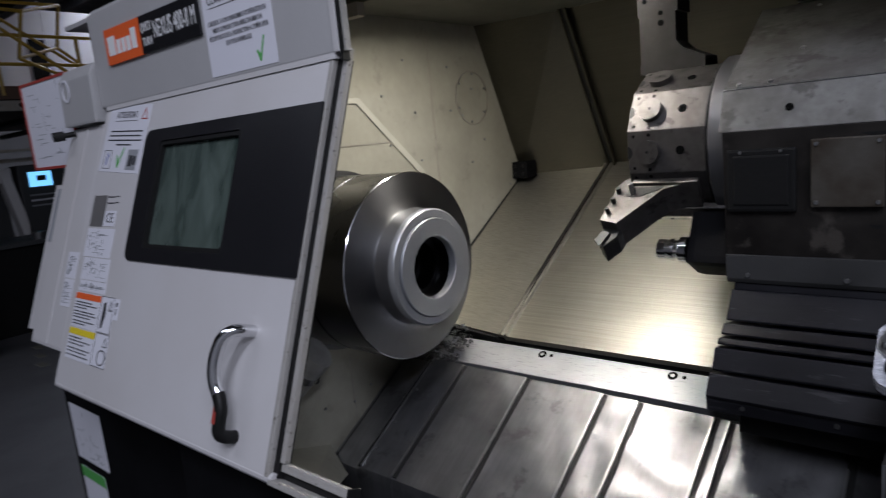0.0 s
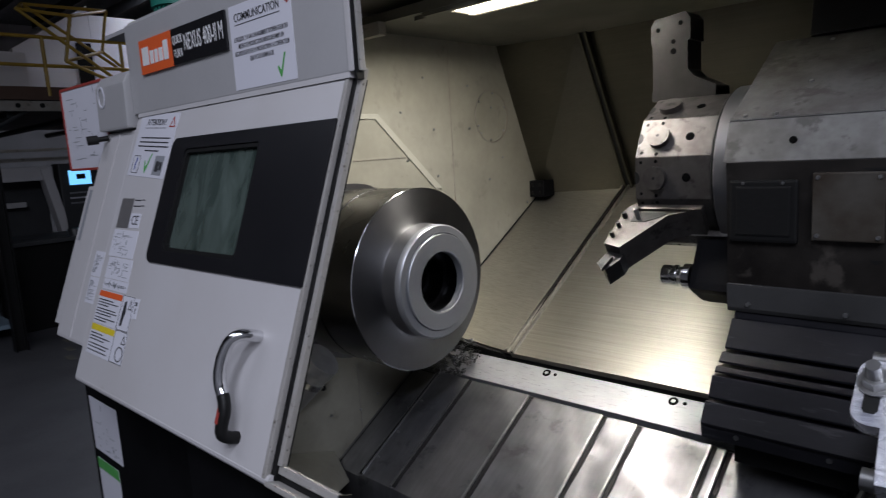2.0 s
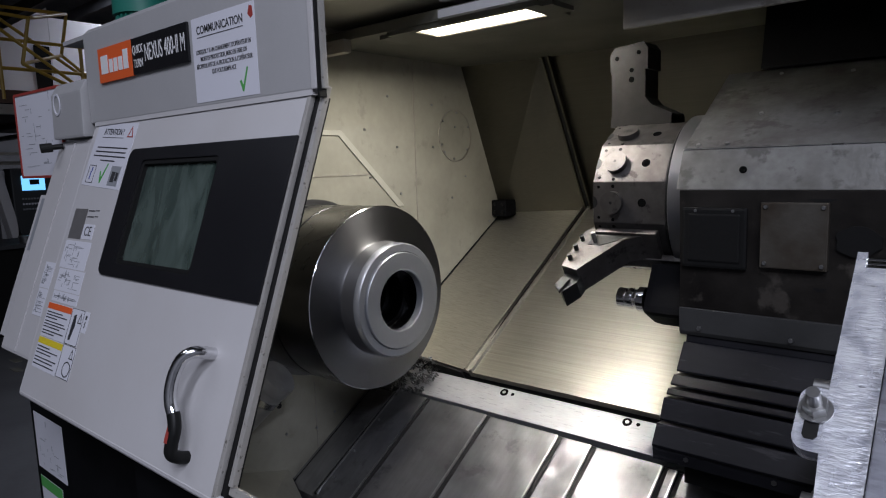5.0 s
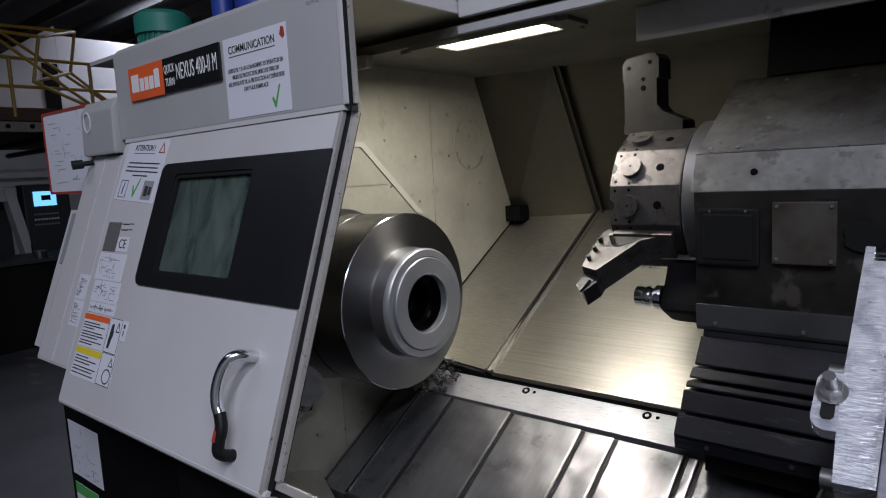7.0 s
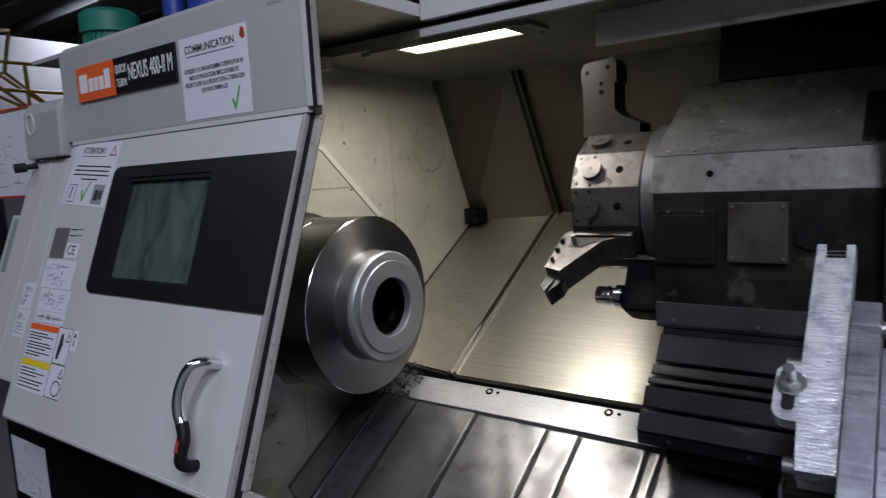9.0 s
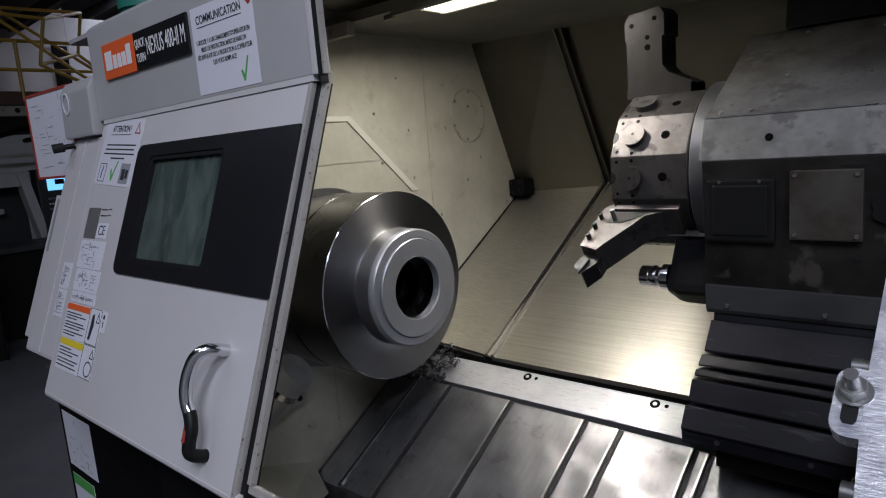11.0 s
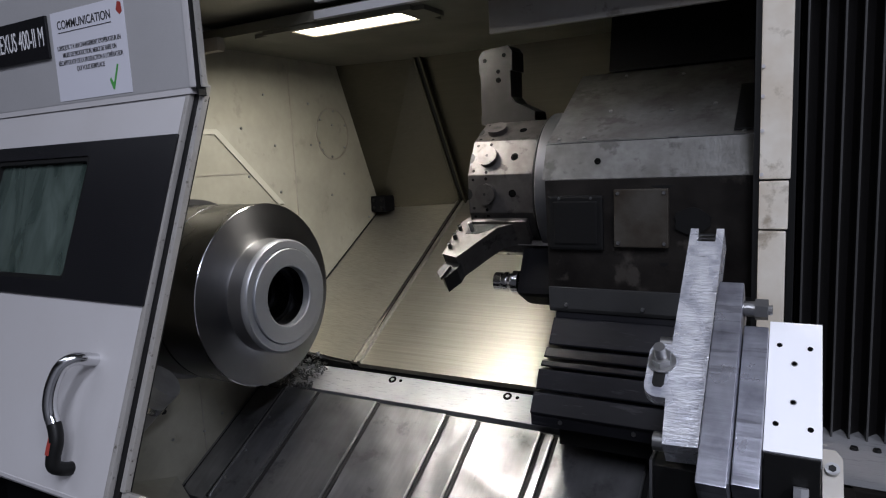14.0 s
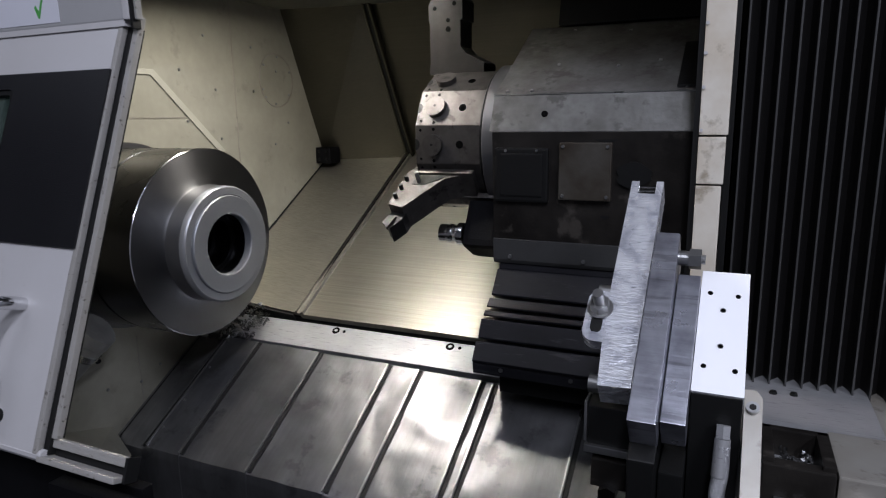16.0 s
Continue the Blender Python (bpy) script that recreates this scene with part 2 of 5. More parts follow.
def prism(bm, yz, x0, x1, bevel=0.0):
    """A cross-section in y and z drawn out along x."""
    a = [bm.verts.new((x0, y, z)) for y, z in yz]
    b = [bm.verts.new((x1, y, z)) for y, z in yz]
    k = len(yz)
    faces = [bm.faces.new(a), bm.faces.new(b[::-1])]
    faces += [bm.faces.new((a[i], b[i], b[(i + 1) % k], a[(i + 1) % k])) for i in range(k)]
    if bevel:
        bmesh.ops.recalc_face_normals(bm, faces=faces)
        bmesh.ops.bevel(bm, geom=list({e for f in faces for e in f.edges}), offset=bevel, segments=2, profile=0.7, affect="EDGES")
    return bm


def prism_z(bm, xy, z0, z1, m=None):
    a = [bm.verts.new((x, y, z0)) for x, y in xy]
    b = [bm.verts.new((x, y, z1)) for x, y in xy]
    k = len(xy)
    bm.faces.new(a)
    bm.faces.new(b[::-1])
    for i in range(k):
        bm.faces.new((a[i], b[i], b[(i + 1) % k], a[(i + 1) % k]))
    if m is not None:
        bmesh.ops.transform(bm, matrix=m, verts=a + b)
    return bm


def rod(bm, p, q, r, n=16, r2=None):
    p, q = Vector(p), Vector(q)
    d = q - p
    m = Matrix.Translation((p + q) / 2) @ d.to_track_quat("Z", "Y").to_matrix().to_4x4()
    bmesh.ops.create_cone(bm, cap_ends=True, segments=n, radius1=r, radius2=r if r2 is None else r2, depth=d.length, matrix=m)
    return bm


def lathe(bm, profile, y, z, n=96):
    """A profile of (x, radius) turned round the x axis through (y, z)."""
    rings, hard = [], set()
    for k, (x, r) in enumerate(profile):
        rings.append([bm.verts.new((x, y + r * math.cos(a), z + r * math.sin(a))) for a in (2 * math.pi * i / n for i in range(n))])
        if 0 < k < len(profile) - 1:
            (x0, r0), (x2, r2) = profile[k - 1], profile[k + 1]
            turn = math.atan2(r2 - r, x2 - x) - math.atan2(r - r0, x - x0)
            if abs(math.remainder(turn, 2 * math.pi)) > 0.5:
                hard.add(k)
    for k, (a, b) in enumerate(zip(rings, rings[1:])):
        for i in range(n):
            bm.faces.new((a[i], b[i], b[(i + 1) % n], a[(i + 1) % n]))
    for k in hard:
        for i in range(n):
            bm.edges.get((rings[k][i], rings[k][(i + 1) % n])).smooth = False
    return bm


def tube(bm, pts, r, n=12, close=True):
    pts = [Vector(p) for p in pts]
    rings, a = [], None
    for i, p in enumerate(pts):
        d = (pts[min(i + 1, len(pts) - 1)] - pts[max(i - 1, 0)]).normalized()
        a = d.orthogonal().normalized() if a is None else (a - d * a.dot(d)).normalized()
        b = d.cross(a).normalized()
        rr = r[i] if isinstance(r, (list, tuple)) else r
        rings.append([bm.verts.new(p + rr * (math.cos(t) * a + math.sin(t) * b)) for t in (2 * math.pi * k / n for k in range(n))])
    for u, v in zip(rings, rings[1:]):
        for k in range(n):
            bm.faces.new((u[k], u[(k + 1) % n], v[(k + 1) % n], v[k]))
    if close:
        bm.faces.new(rings[0])
        bm.faces.new(rings[-1])
    return bm


def curve_pts(ctrl, steps=8):
    """A smooth line through the given places."""
    c = [Vector(p) for p in ctrl]
    c = [2 * c[0] - c[1]] + c + [2 * c[-1] - c[-2]]
    out = []
    for i in range(1, len(c) - 2):
        for s in range(steps):
            t = s / steps
            out.append(0.5 * ((2 * c[i]) + (c[i + 1] - c[i - 1]) * t + (2 * c[i - 1] - 5 * c[i] + 4 * c[i + 1] - c[i + 2]) * t * t
                              + (3 * c[i] - c[i - 1] - 3 * c[i + 1] + c[i + 2]) * t ** 3))
    return out + [c[-2]]


def text_part(name, body, size, m, mat, parent, width=None, depth=0.0006, bold=0.0):
    cu = bpy.data.curves.new(name, "FONT")
    cu.body, cu.size, cu.extrude, cu.align_x, cu.align_y = body, size, depth / 2, "CENTER", "CENTER"
    cu.offset = bold
    tmp = new(name, cu)
    me = bpy.data.meshes.new_from_object(tmp.evaluated_get(bpy.context.evaluated_depsgraph_get()))
    bpy.data.objects.remove(tmp)
    xs = [v.co.x for v in me.vertices]
    k = width / (max(xs) - min(xs)) if width and xs else 1
    me.transform(m @ Matrix.Diagonal((k, 1, 1, 1)))
    me.materials.clear()
    me.materials.append(mat)
    ob = new(name, me)
    ob.parent = parent
    if parent.type == "EMPTY":
        ob.matrix_parent_inverse = Matrix.Translation(-parent.location)
    return ob


# the bed slants by 30 degrees: u runs up the slope, v stands off it
def SL(x, u, v):
    return Vector((x, 0.365 + 0.866 * u - 0.5 * v, 0.826 + 0.5 * u + 0.866 * v))


M_SL = Matrix.Translation((0, 0.365, 0.826)) @ Matrix.Rotation(radians(30), 4, "X")
# the lower door plane leans back by 20.6 degrees: x along, second axis up the plane, third outward
M_DOOR = Matrix.Translation((0, -0.453, 1.264)) @ Matrix.Rotation(radians(90 - 20.6), 4, "X")
M_UP = Matrix.Translation((0, -0.284, 1.73)) @ Matrix.Rotation(radians(90), 4, "X")
SPY, SPZ = 0.045, 1.17

# ---- enclosure of the lathe ----
bm = B()
prism(bm, [(-0.55, 0.42), (0.10, 0.42), (0.16, 0.66), (1.30, 1.325), (1.30, 1.40), (0.92, 2.06), (-0.10, 2.06), (-0.26, 1.75), (-0.55, 0.95)], -0.03, 0.0)
end_wall = whole("wall_west", bm, M_END, "beige steel end wall of the lathe with rivets and seams", "wall", kind="structure")
def slab(corners, thick):
    """Four places, thickened away from the room."""
    c = [Vector(p) for p in corners]
    nn = (c[1] - c[0]).cross(c[3] - c[0]).normalized() * thick
    bm = B()
    a = [bm.verts.new(p) for p in c]
    b = [bm.verts.new(p - nn) for p in c]
    bm.faces.new(a)
    bm.faces.new(b[::-1])
    for q in range(4):
        bm.faces.new((a[q], b[q], b[(q + 1) % 4], a[(q + 1) % 4]))
    return bm


whole("wall_north_lower", slab([SL(0, 0.042, 0.055), SL(0.352, 0.042, 0.012), SL(0.352, 1.02, 0.004), SL(0, 0.90, 0.062)], 0.012), M_PANEL,
      "sloping brushed steel panel behind the chuck", "panel", kind="structure")
bm = B()
box(bm, 0.352, 2.6, 0.042, 1.04, -0.012, 0.008, M_SL)
whole("wall_north_lower", bm, M_PANEL, "wide sloping brushed steel panel lit by the work lamp", "panel", kind="structure")
top0, top1 = Vector((0, 0.83, 1.99)), Vector((0.352, 0.905, 1.99))
whole("wall_north_upper", slab([SL(0, 0.90, 0.062), SL(0.352, 1.02, 0.004), top1, top0], 0.012), M_PANELUP, "steel back panel leaning forward, shade put into its colour", "panel", kind="structure")
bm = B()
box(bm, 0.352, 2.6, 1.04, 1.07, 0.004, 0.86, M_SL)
whole("wall_north_upper", bm, M_PANELUP, "wide steel back panel leaning forward, shade put into its colour", "panel", kind="structure")
for a, b in ((0.334, 0.342), (0.360, 0.368)):
    bm = B()
    box(bm, a, b, 0.042, 1.02, 0.006, 0.022, M_SL, 0.002)
    whole("trim", bm, M_PANEL, "folded steel joint strip between two panels", "trim", kind="structure")
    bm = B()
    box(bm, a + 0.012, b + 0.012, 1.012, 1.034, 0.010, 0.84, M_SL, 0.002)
    whole("trim", bm, M_PANELUP, "steel joint strip between the leaning panels, coloured dark as in shade", "trim", kind="structure")
bm = B()
box(bm, 0.342, 0.360, 0.043, 1.02, 0.004, 0.011, M_SL)
box(bm, 0.354, 0.372, 1.02, 1.036, 0.010, 0.84, M_SL)
whole("trim", bm, M_DARK, "dark groove of the panel joint", "trim", kind="structure")
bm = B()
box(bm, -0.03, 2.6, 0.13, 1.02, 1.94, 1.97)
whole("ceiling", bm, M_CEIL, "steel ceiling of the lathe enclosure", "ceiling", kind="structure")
bm = B()
box(bm, 2.4, 2.43, -0.2, 1.3, 0.4, 2.0)
whole("wall_east", bm, M_DARK, "dark end wall of the lathe", "wall", kind="structure")
bm = B()
box(bm, -0.03, 2.6, -0.60, 0.25, 0.36, 0.38)
whole("chip_pan", bm, M_DARK, "dark chip pan below the bed", "pan", kind="structure")

# ---- workshop shell ----
bm = B()
box(bm, -16, 8, -7, 12, -0.05, 0)
whole("floor", bm, M_FLOOR, "worn grey concrete workshop floor", "floor", kind="structure")
bm = B()
box(bm, -16, 8, -7, 12, 5.0, 5.1)
whole("ceiling", bm, M_BASE, "dark workshop roof", "ceiling", kind="structure")
for nm, b6 in (("wall_far_west", (-16.1, -16, -7, 12)), ("wall_far_east", (8, 8.1, -7, 12)), ("wall_far_south", (-16, 8, -7.1, -7)), ("wall_far_north", (-16, 8, 12, 12.1))):
    bm = B()
    box(bm, *b6, 0, 5.0)
    whole(nm, bm, M_SHELL, "grey workshop wall", "wall", kind="structure")

# ---- end wall details ----
def screw(bm, p, axis, r=0.0075, hgt=0.005):
    p, axis = Vector(p), Vector(axis).normalized()
    rod(bm, p - axis * 0.002, p + axis * hgt, r, 10, r * 0.75)
    return bm


for y, z in ((0.318, 1.514), (0.47, 1.45), (0.769, 1.417), (0.932, 1.226), (0.738, 1.113), (0.73, 1.60), (0.66, 1.78), (0.66, 1.62), (0.46, 1.62),
             (0.30, 1.68), (0.42, 1.80), (0.80, 1.70), (1.02, 1.30), (0.86, 1.50), (0.60, 1.30), (0.02, 0.70), (0.10, 0.73), (-0.10, 0.72), (0.20, 0.80)):
    part("rivet", screw(B(), (0.0, y, z), (1, 0, 0), 0.0055, 0.004), M_STEEL, end_wall)
# sheet overlaps: a straight vertical joint, a level joint and a slanted stiffener
bm = B()
box(bm, 0.0, 0.002, 0.555, 0.559, 1.30, 1.93)
part("joint", bm, M_GALV, end_wall)
bm = B()
box(bm, 0.0, 0.002, -0.25, 0.318, 1.524, 1.527)
part("joint", bm, M_GALV, end_wall)
bm = B()
box(bm, 0.0, 0.002, 0.02, 0.023, 0.60, 0.86)
part("joint", bm, M_GALV, end_wall)
bm = B()
prism(bm, [(-0.25, 1.675), (0.19, 1.675), (0.482, 1.405), (0.448, 1.405), (0.178, 1.658), (-0.25, 1.658)], 0.0, 0.006, 0.002)
part("stiffener", bm, M_RIB, end_wall)
bm = B()
tube(bm, [SL(0.003, 0.045, 0.056), SL(0.003, 0.45, 0.060), SL(0.003, 0.895, 0.063)], 0.0035, 6)
part("seam", bm, M_DARK, end_wall)
bm = B()
ring = [(0.0, 0.104), (0.003, 0.104), (0.003, 0.100), (0.0, 0.100)]
lathe(bm, ring, 0.80, 1.665, 40)
part("round_cover_edge", bm, M_GALV, end_wall)
for i in range(6):
    a = 0.4 + i * math.pi / 3
    part("rivet", screw(B(), (0.0, 0.80 + 0.092 * math.cos(a), 1.665 + 0.092 * math.sin(a)), (1, 0, 0), 0.0055, 0.004), M_STEEL, end_wall)
# black block in the corner where wall and slope meet
blk = thing("corner_block", (0.03, 1.06, 1.33), "black bolted block in the corner of the enclosure", "block")
bm = B()
box(bm, 0.0, 0.075, 1.04, 1.12, 1.32, 1.39, None, 0.006)
part("body", bm, M_PLINTH, blk)
for dx, dz in ((0.018, 1.338), (0.057, 1.338), (0.018, 1.372), (0.057, 1.372)):
    part("screw", screw(B(), (dx, 1.04, dz), (0, -1, 0), 0.008, 0.006), M_DARK, blk)
# lip hanging under the ceiling by the end wall
bm = B()
box(bm, 0.0, 0.14, 0.10, 0.13, 1.90, 1.94, None, 0.003)
whole("bracket", bm, M_GALV, "small pale steel bracket under the ceiling", "bracket")

# ---- chuck and workpiece ----
# Turned steel darkened to carry dark reflections on sides and shade in the bore.
M_RIM = material("shaded_turned_steel", (0.05, 0.05, 0.053), 0.28, 1.0, (8, 0.4), (5, 0.4), 0.02, 50)
chuck = thing("chuck", (0.0, SPY, SPZ), "large dark steel lathe chuck at rest", "chuck")
bm = B()
lathe(bm, [(0.0, 0.0001), (0.0, 0.262), (0.02, 0.268), (0.145, 0.268), (0.15, 0.262), (0.15, 0.0001)], SPY, SPZ)
part("chuck_body", bm, M_RIM, chuck, smooth=True)
bm = B()
lathe(bm, [(-0.01, 0.20), (-0.01, 0.285), (0.008, 0.285), (0.010, 0.20)], SPY, SPZ)
part("spindle_ring", bm, M_TURNDK, chuck, smooth=True)
M_PALE = material("pale_turned_steel", (0.34, 0.35, 0.37), 0.38, 0.75, (60, 0.15), (5, 0.2), 0.02, 60)
work = thing("workpiece", (0.15, SPY, SPZ), "turned steel hub with stepped bright ring and bore", "workpiece")
bm = B()
lathe(bm, [(0.15, 0.14), (0.152, 0.262), (0.155, 0.268), (0.3115, 0.270)], SPY, SPZ, 128)
part("hub_rim", bm, M_RIM, work, "polished rim, dark reflections put into its colour", smooth=True)
bm = B()
lathe(bm, [(0.3115, 0.270), (0.3135, 0.268)], SPY, SPZ, 128)
part("rim_chamfer", bm, M_CHROME, work, smooth=True)
bm = B()
lathe(bm, [(0.3135, 0.268), (0.3150, 0.235), (0.3160, 0.205), (0.3180, 0.174), (0.322, 0.168)], SPY, SPZ, 128)
part("hub_disc", bm, M_TURN, work, "faced steel disc with turning marks", smooth=True)
bm = B()
lathe(bm, [(0.322, 0.168), (0.330, 0.1655), (0.368, 0.1645)], SPY, SPZ, 128)
part("hub_neck", bm, M_TURNDK, work, smooth=True)
bm = B()
lathe(bm, [(0.368, 0.1645), (0.3695, 0.1660), (0.382, 0.1655), (0.3880, 0.1610), (0.3890, 0.1415), (0.386, 0.1400)], SPY, SPZ, 128)
part("outer_ring", bm, M_PALE, work, smooth=True)
bm = B()
lathe(bm, [(0.386, 0.1395), (0.3935, 0.1385), (0.3950, 0.1370), (0.3952, 0.0905), (0.3930, 0.0875), (0.372, 0.0860)], SPY, SPZ, 128)
part("bored_ring", bm, M_PALE, work, "pale machined ring with a clean bore", smooth=True)

bm = B()
lathe(bm, [(0.372, 0.086), (0.330, 0.0855), (0.328, 0.073), (0.27, 0.072), (0.268, 0.060), (0.17, 0.059), (0.168, 0.0001)], SPY, SPZ, 96)
part("bore", bm, M_RIM, work, "stepped bore, its shade put into the colour", smooth=True)

# pipe elbow of the part catcher under the chuck
M_CASTING = material("oily_cast_steel", (0.42, 0.42, 0.41), 0.3, 0.5, (30, 0.3), (12, 0.6), 0.05, 60)
elbow = thing("coolant_elbow", (0.0, -0.18, 0.88), "dull steel pipe elbow with bolted flange", "pipe")
bm = B()
tube(bm, [(0.0, -0.275, 0.815), (0.05, -0.245, 0.875), (0.096, -0.212, 0.932)], [0.054, 0.056, 0.056], 24)
tube(bm, [(0.098, -0.211, 0.934), (0.118, -0.197, 0.958), (0.122, -0.195, 0.962)], [0.058, 0.058, 0.052], 24)
part("elbow", bm, M_CASTING, elbow, smooth=True)
bm = B()
tube(bm, [(0.072, -0.229, 0.902), (0.084, -0.221, 0.917)], 0.0585, 24)
part("collar", bm, M_CHROME, elbow, smooth=True)
bm = B()
box(bm, 0.0, 0.012, -0.30, -0.11, 0.80, 0.90, None, 0.004)
part("flange", bm, M_END, elbow)
for y, z in ((-0.13, 0.825), (-0.125, 0.87), (-0.18, 0.818)):
    part("screw", screw(B(), (0.012, y, z), (1, 0, 0), 0.010, 0.006), M_DARK, elbow)

# ---- bed: clamp strip and telescopic way covers ----
strip = thing("clamp_strip", SL(0.5, 0, 0), "bright steel clamp strip along the bed", "strip")
bm = B()
box(bm, 0.02, 2.3, -0.085, 0.018, -0.03, 0.0, M_SL, 0.003)
part("strip", bm, M_RAIL, strip)
for x in (0.519, 0.932, 1.345):
    bm = B()
    rod(bm, SL(x, 0, -0.004), SL(x, 0, 0.0008), 0.014, 16)
    part("bolt_recess", bm, M_HOLE, strip)
    bm = B()
    rod(bm, SL(x, 0, 0.0005), SL(x, 0, 0.0018), 0.006, 6)
    part("bolt", bm, M_STEEL, strip)
    bm = B()
    rod(bm, SL(x + 0.032, 0, -0.004), SL(x + 0.032, 0, 0.0008), 0.006, 12)
    part("pin_hole", bm, M_HOLE, strip)
# Black boxes fill the gaps and draw the shadow along the strip's edges.
bm = B()
box(bm, 0.0, 2.3, 0.018, 0.060, -0.06, -0.030, M_SL)
box(bm, 0.0, 2.3, 0.0405, 0.060, -0.03, -0.0125, M_SL)
box(bm, 0.0, 2.3, -0.16, -0.085, -0.07, -0.032, M_SL)
whole("drain_gap", bm, M_DARK, "gap on both sides of the clamp strip, filled black for shadow", "gap", kind="structure")
whole("trim", slab([SL(-0.02, 0.036, -0.03), SL(0.33, 0.036, -0.03), SL(0.33, 0.036, 0.012), SL(-0.02, 0.036, 0.055)], -0.006), M_DARK, "dark folded edge below the sloping panel", "trim", kind="structure")

cover = thing("way_cover", SL(0.6, -0.35, -0.03), "telescopic way cover of dented steel plates", "way cover")
SEG = [(0.032, 0.150, 0.020), (0.150, 0.172, 0.030), (0.172, 0.300, 0.040), (0.300, 0.540, 0.038), (0.540, 0.785, 0.034), (0.785, 0.885, 0.030), (0.885, 1.080, 0.026), (1.080, 1.115, 0.021),
       (1.115, 1.37, 0.014), (1.37, 1.80, 0.010), (1.80, 2.3, 0.006)]
for k, (a, b, v) in enumerate(SEG):
    bm = B()
    n = 14
    # bent plate: slope, rounded nose and front drop, with slight dents
    sect = [(-0.122, v), (-0.30, v), (-0.52, v), (-0.55, v - 0.004)]
    top = [SL(0, u, w) for u, w in sect]
    front = [Vector((0, top[-1].y - 0.004, top[-1].z - 0.02)), Vector((0, top[-1].y - 0.004, top[-1].z - 0.16))]
    line = []
    pts = top + front
    for p, q in zip(pts, pts[1:]):
        m = 14 if (q - p).length > 0.1 else 1
        line += [p.lerp(q, i / m) for i in range(m)]
    line.append(pts[-1])
    nx = max(3, int((b - a) / 0.018))
    grid = []
    for i in range(nx + 1):
        x = a + (b - a) * i / nx
        row = []
        for j, p in enumerate(line):
            inside = 0 < i < nx and 0 < j < len(line) - 1
            d = (0.0038 * noise.noise(Vector((x * 9, p.y * 8, k * 3.1))) + 0.003 * noise.noise(Vector((x * 25, p.y * 22, k * 1.7)))) if inside else 0
            row.append(bm.verts.new((x, p.y - 0.5 * d, p.z + 0.866 * d)))
        grid.append(row)
    for i in range(nx):
        for j in range(len(line) - 1):
            bm.faces.new((grid[i][j], grid[i + 1][j], grid[i + 1][j + 1], grid[i][j + 1]))
    # plate thickness along the right edge
    for j in range(len(line) - 1):
        p, q = grid[nx][j], grid[nx][j + 1]
        r1 = bm.verts.new(p.co + Vector((0.0015, 0.01, -0.018)))
        r2 = bm.verts.new(q.co + Vector((0.0015, 0.01, -0.018)))
        bm.faces.new((p, q, r2, r1))
    part("cover_plate", bm, M_WAY, cover, smooth=True)
for (a, b, v), (_, _, w) in zip(SEG[2:10], SEG[3:]):
    bm = B()
    box(bm, b - 0.0045, b + 0.0015, -0.545, -0.124, v - 0.002, v + 0.003, M_SL, 0.001)
    part("wiper_lip", bm, M_STEEL, cover)
    # Black strip draws the shadow slit beside each overlapping plate.
    bm = B()
    box(bm, b + 0.0015, b + 0.0145, -0.545, -0.124, w - 0.004, w + 0.0022, M_SL)
    part("lip_shadow", bm, M_RUBBER, cover)
for x, v, m, nm in ((0.1495, 0.020, M_STEEL, "ridge"), (0.1545, 0.022, M_RUBBER, "ridge_gap"), (0.1715, 0.030, M_STEEL, "ridge"), (0.0355, 0.012, M_RUBBER, "edge_seam")):
    bm = B()
    box(bm, x - 0.002, x + 0.002, -0.546, -0.124, v - 0.004, v + (0.013 if m is M_STEEL else 0.0095), M_SL, 0.0008)
    part(nm, bm, m, cover)
for u in (-0.15, -0.28, -0.41, -0.51):
    part("screw", screw(B(), SL(0.140, u, 0.020), (0, -0.5, 0.866), 0.006, 0.005), M_STEEL, cover)
    part("screw", screw(B(), SL(0.186, u + 0.03, 0.040), (0, -0.5, 0.866), 0.005, 0.004), M_STEEL, cover)
bm = B()
box(bm, 0.020, 0.034, -0.55, -0.115, -0.06, 0.018, M_SL, 0.004)
part("side_plate", bm, M_WAY, cover)
# swarf caught where strip, slope and chuck meet
bm = B()
rng = random.Random(4)
for i in range(170):
    p = SL(0.12 + rng.random() * 0.12, -0.14 + rng.random() * 0.17, 0.003 + rng.random() ** 2 * 0.05)
    r = 0.003 + rng.random() * 0.006
    d = Vector((rng.random() - 0.5, rng.random() - 0.5, rng.random() - 0.5)).normalized()
    e = d.orthogonal().normalized()
    f = d.cross(e)
    pts = [p + r * (math.cos(t * 1.1) * e + math.sin(t * 1.1) * f) + d * t * 0.0016 for t in range(9)]
    for s, t in zip(pts, pts[1:]):
        w = d * 0.0018
        bm.faces.new([bm.verts.new(c) for c in (s - w, t - w, t + w, s + w)])
whole("swarf", bm, M_CHIP, "tangle of curled steel chips", "swarf", kind="stuff")

# ---- turret ----
AY, AZ = 0.500, 1.443
turret = thing("turret", (0.95, AY, AZ), "twelve-sided worn steel tool turret", "turret")


def face_dir(k):
    """Outward direction of the turret's side k; side 0 faces the operator."""
    a = radians(-0.8 + 30 * k)
    return Vector((0, -math.cos(a), math.sin(a)))


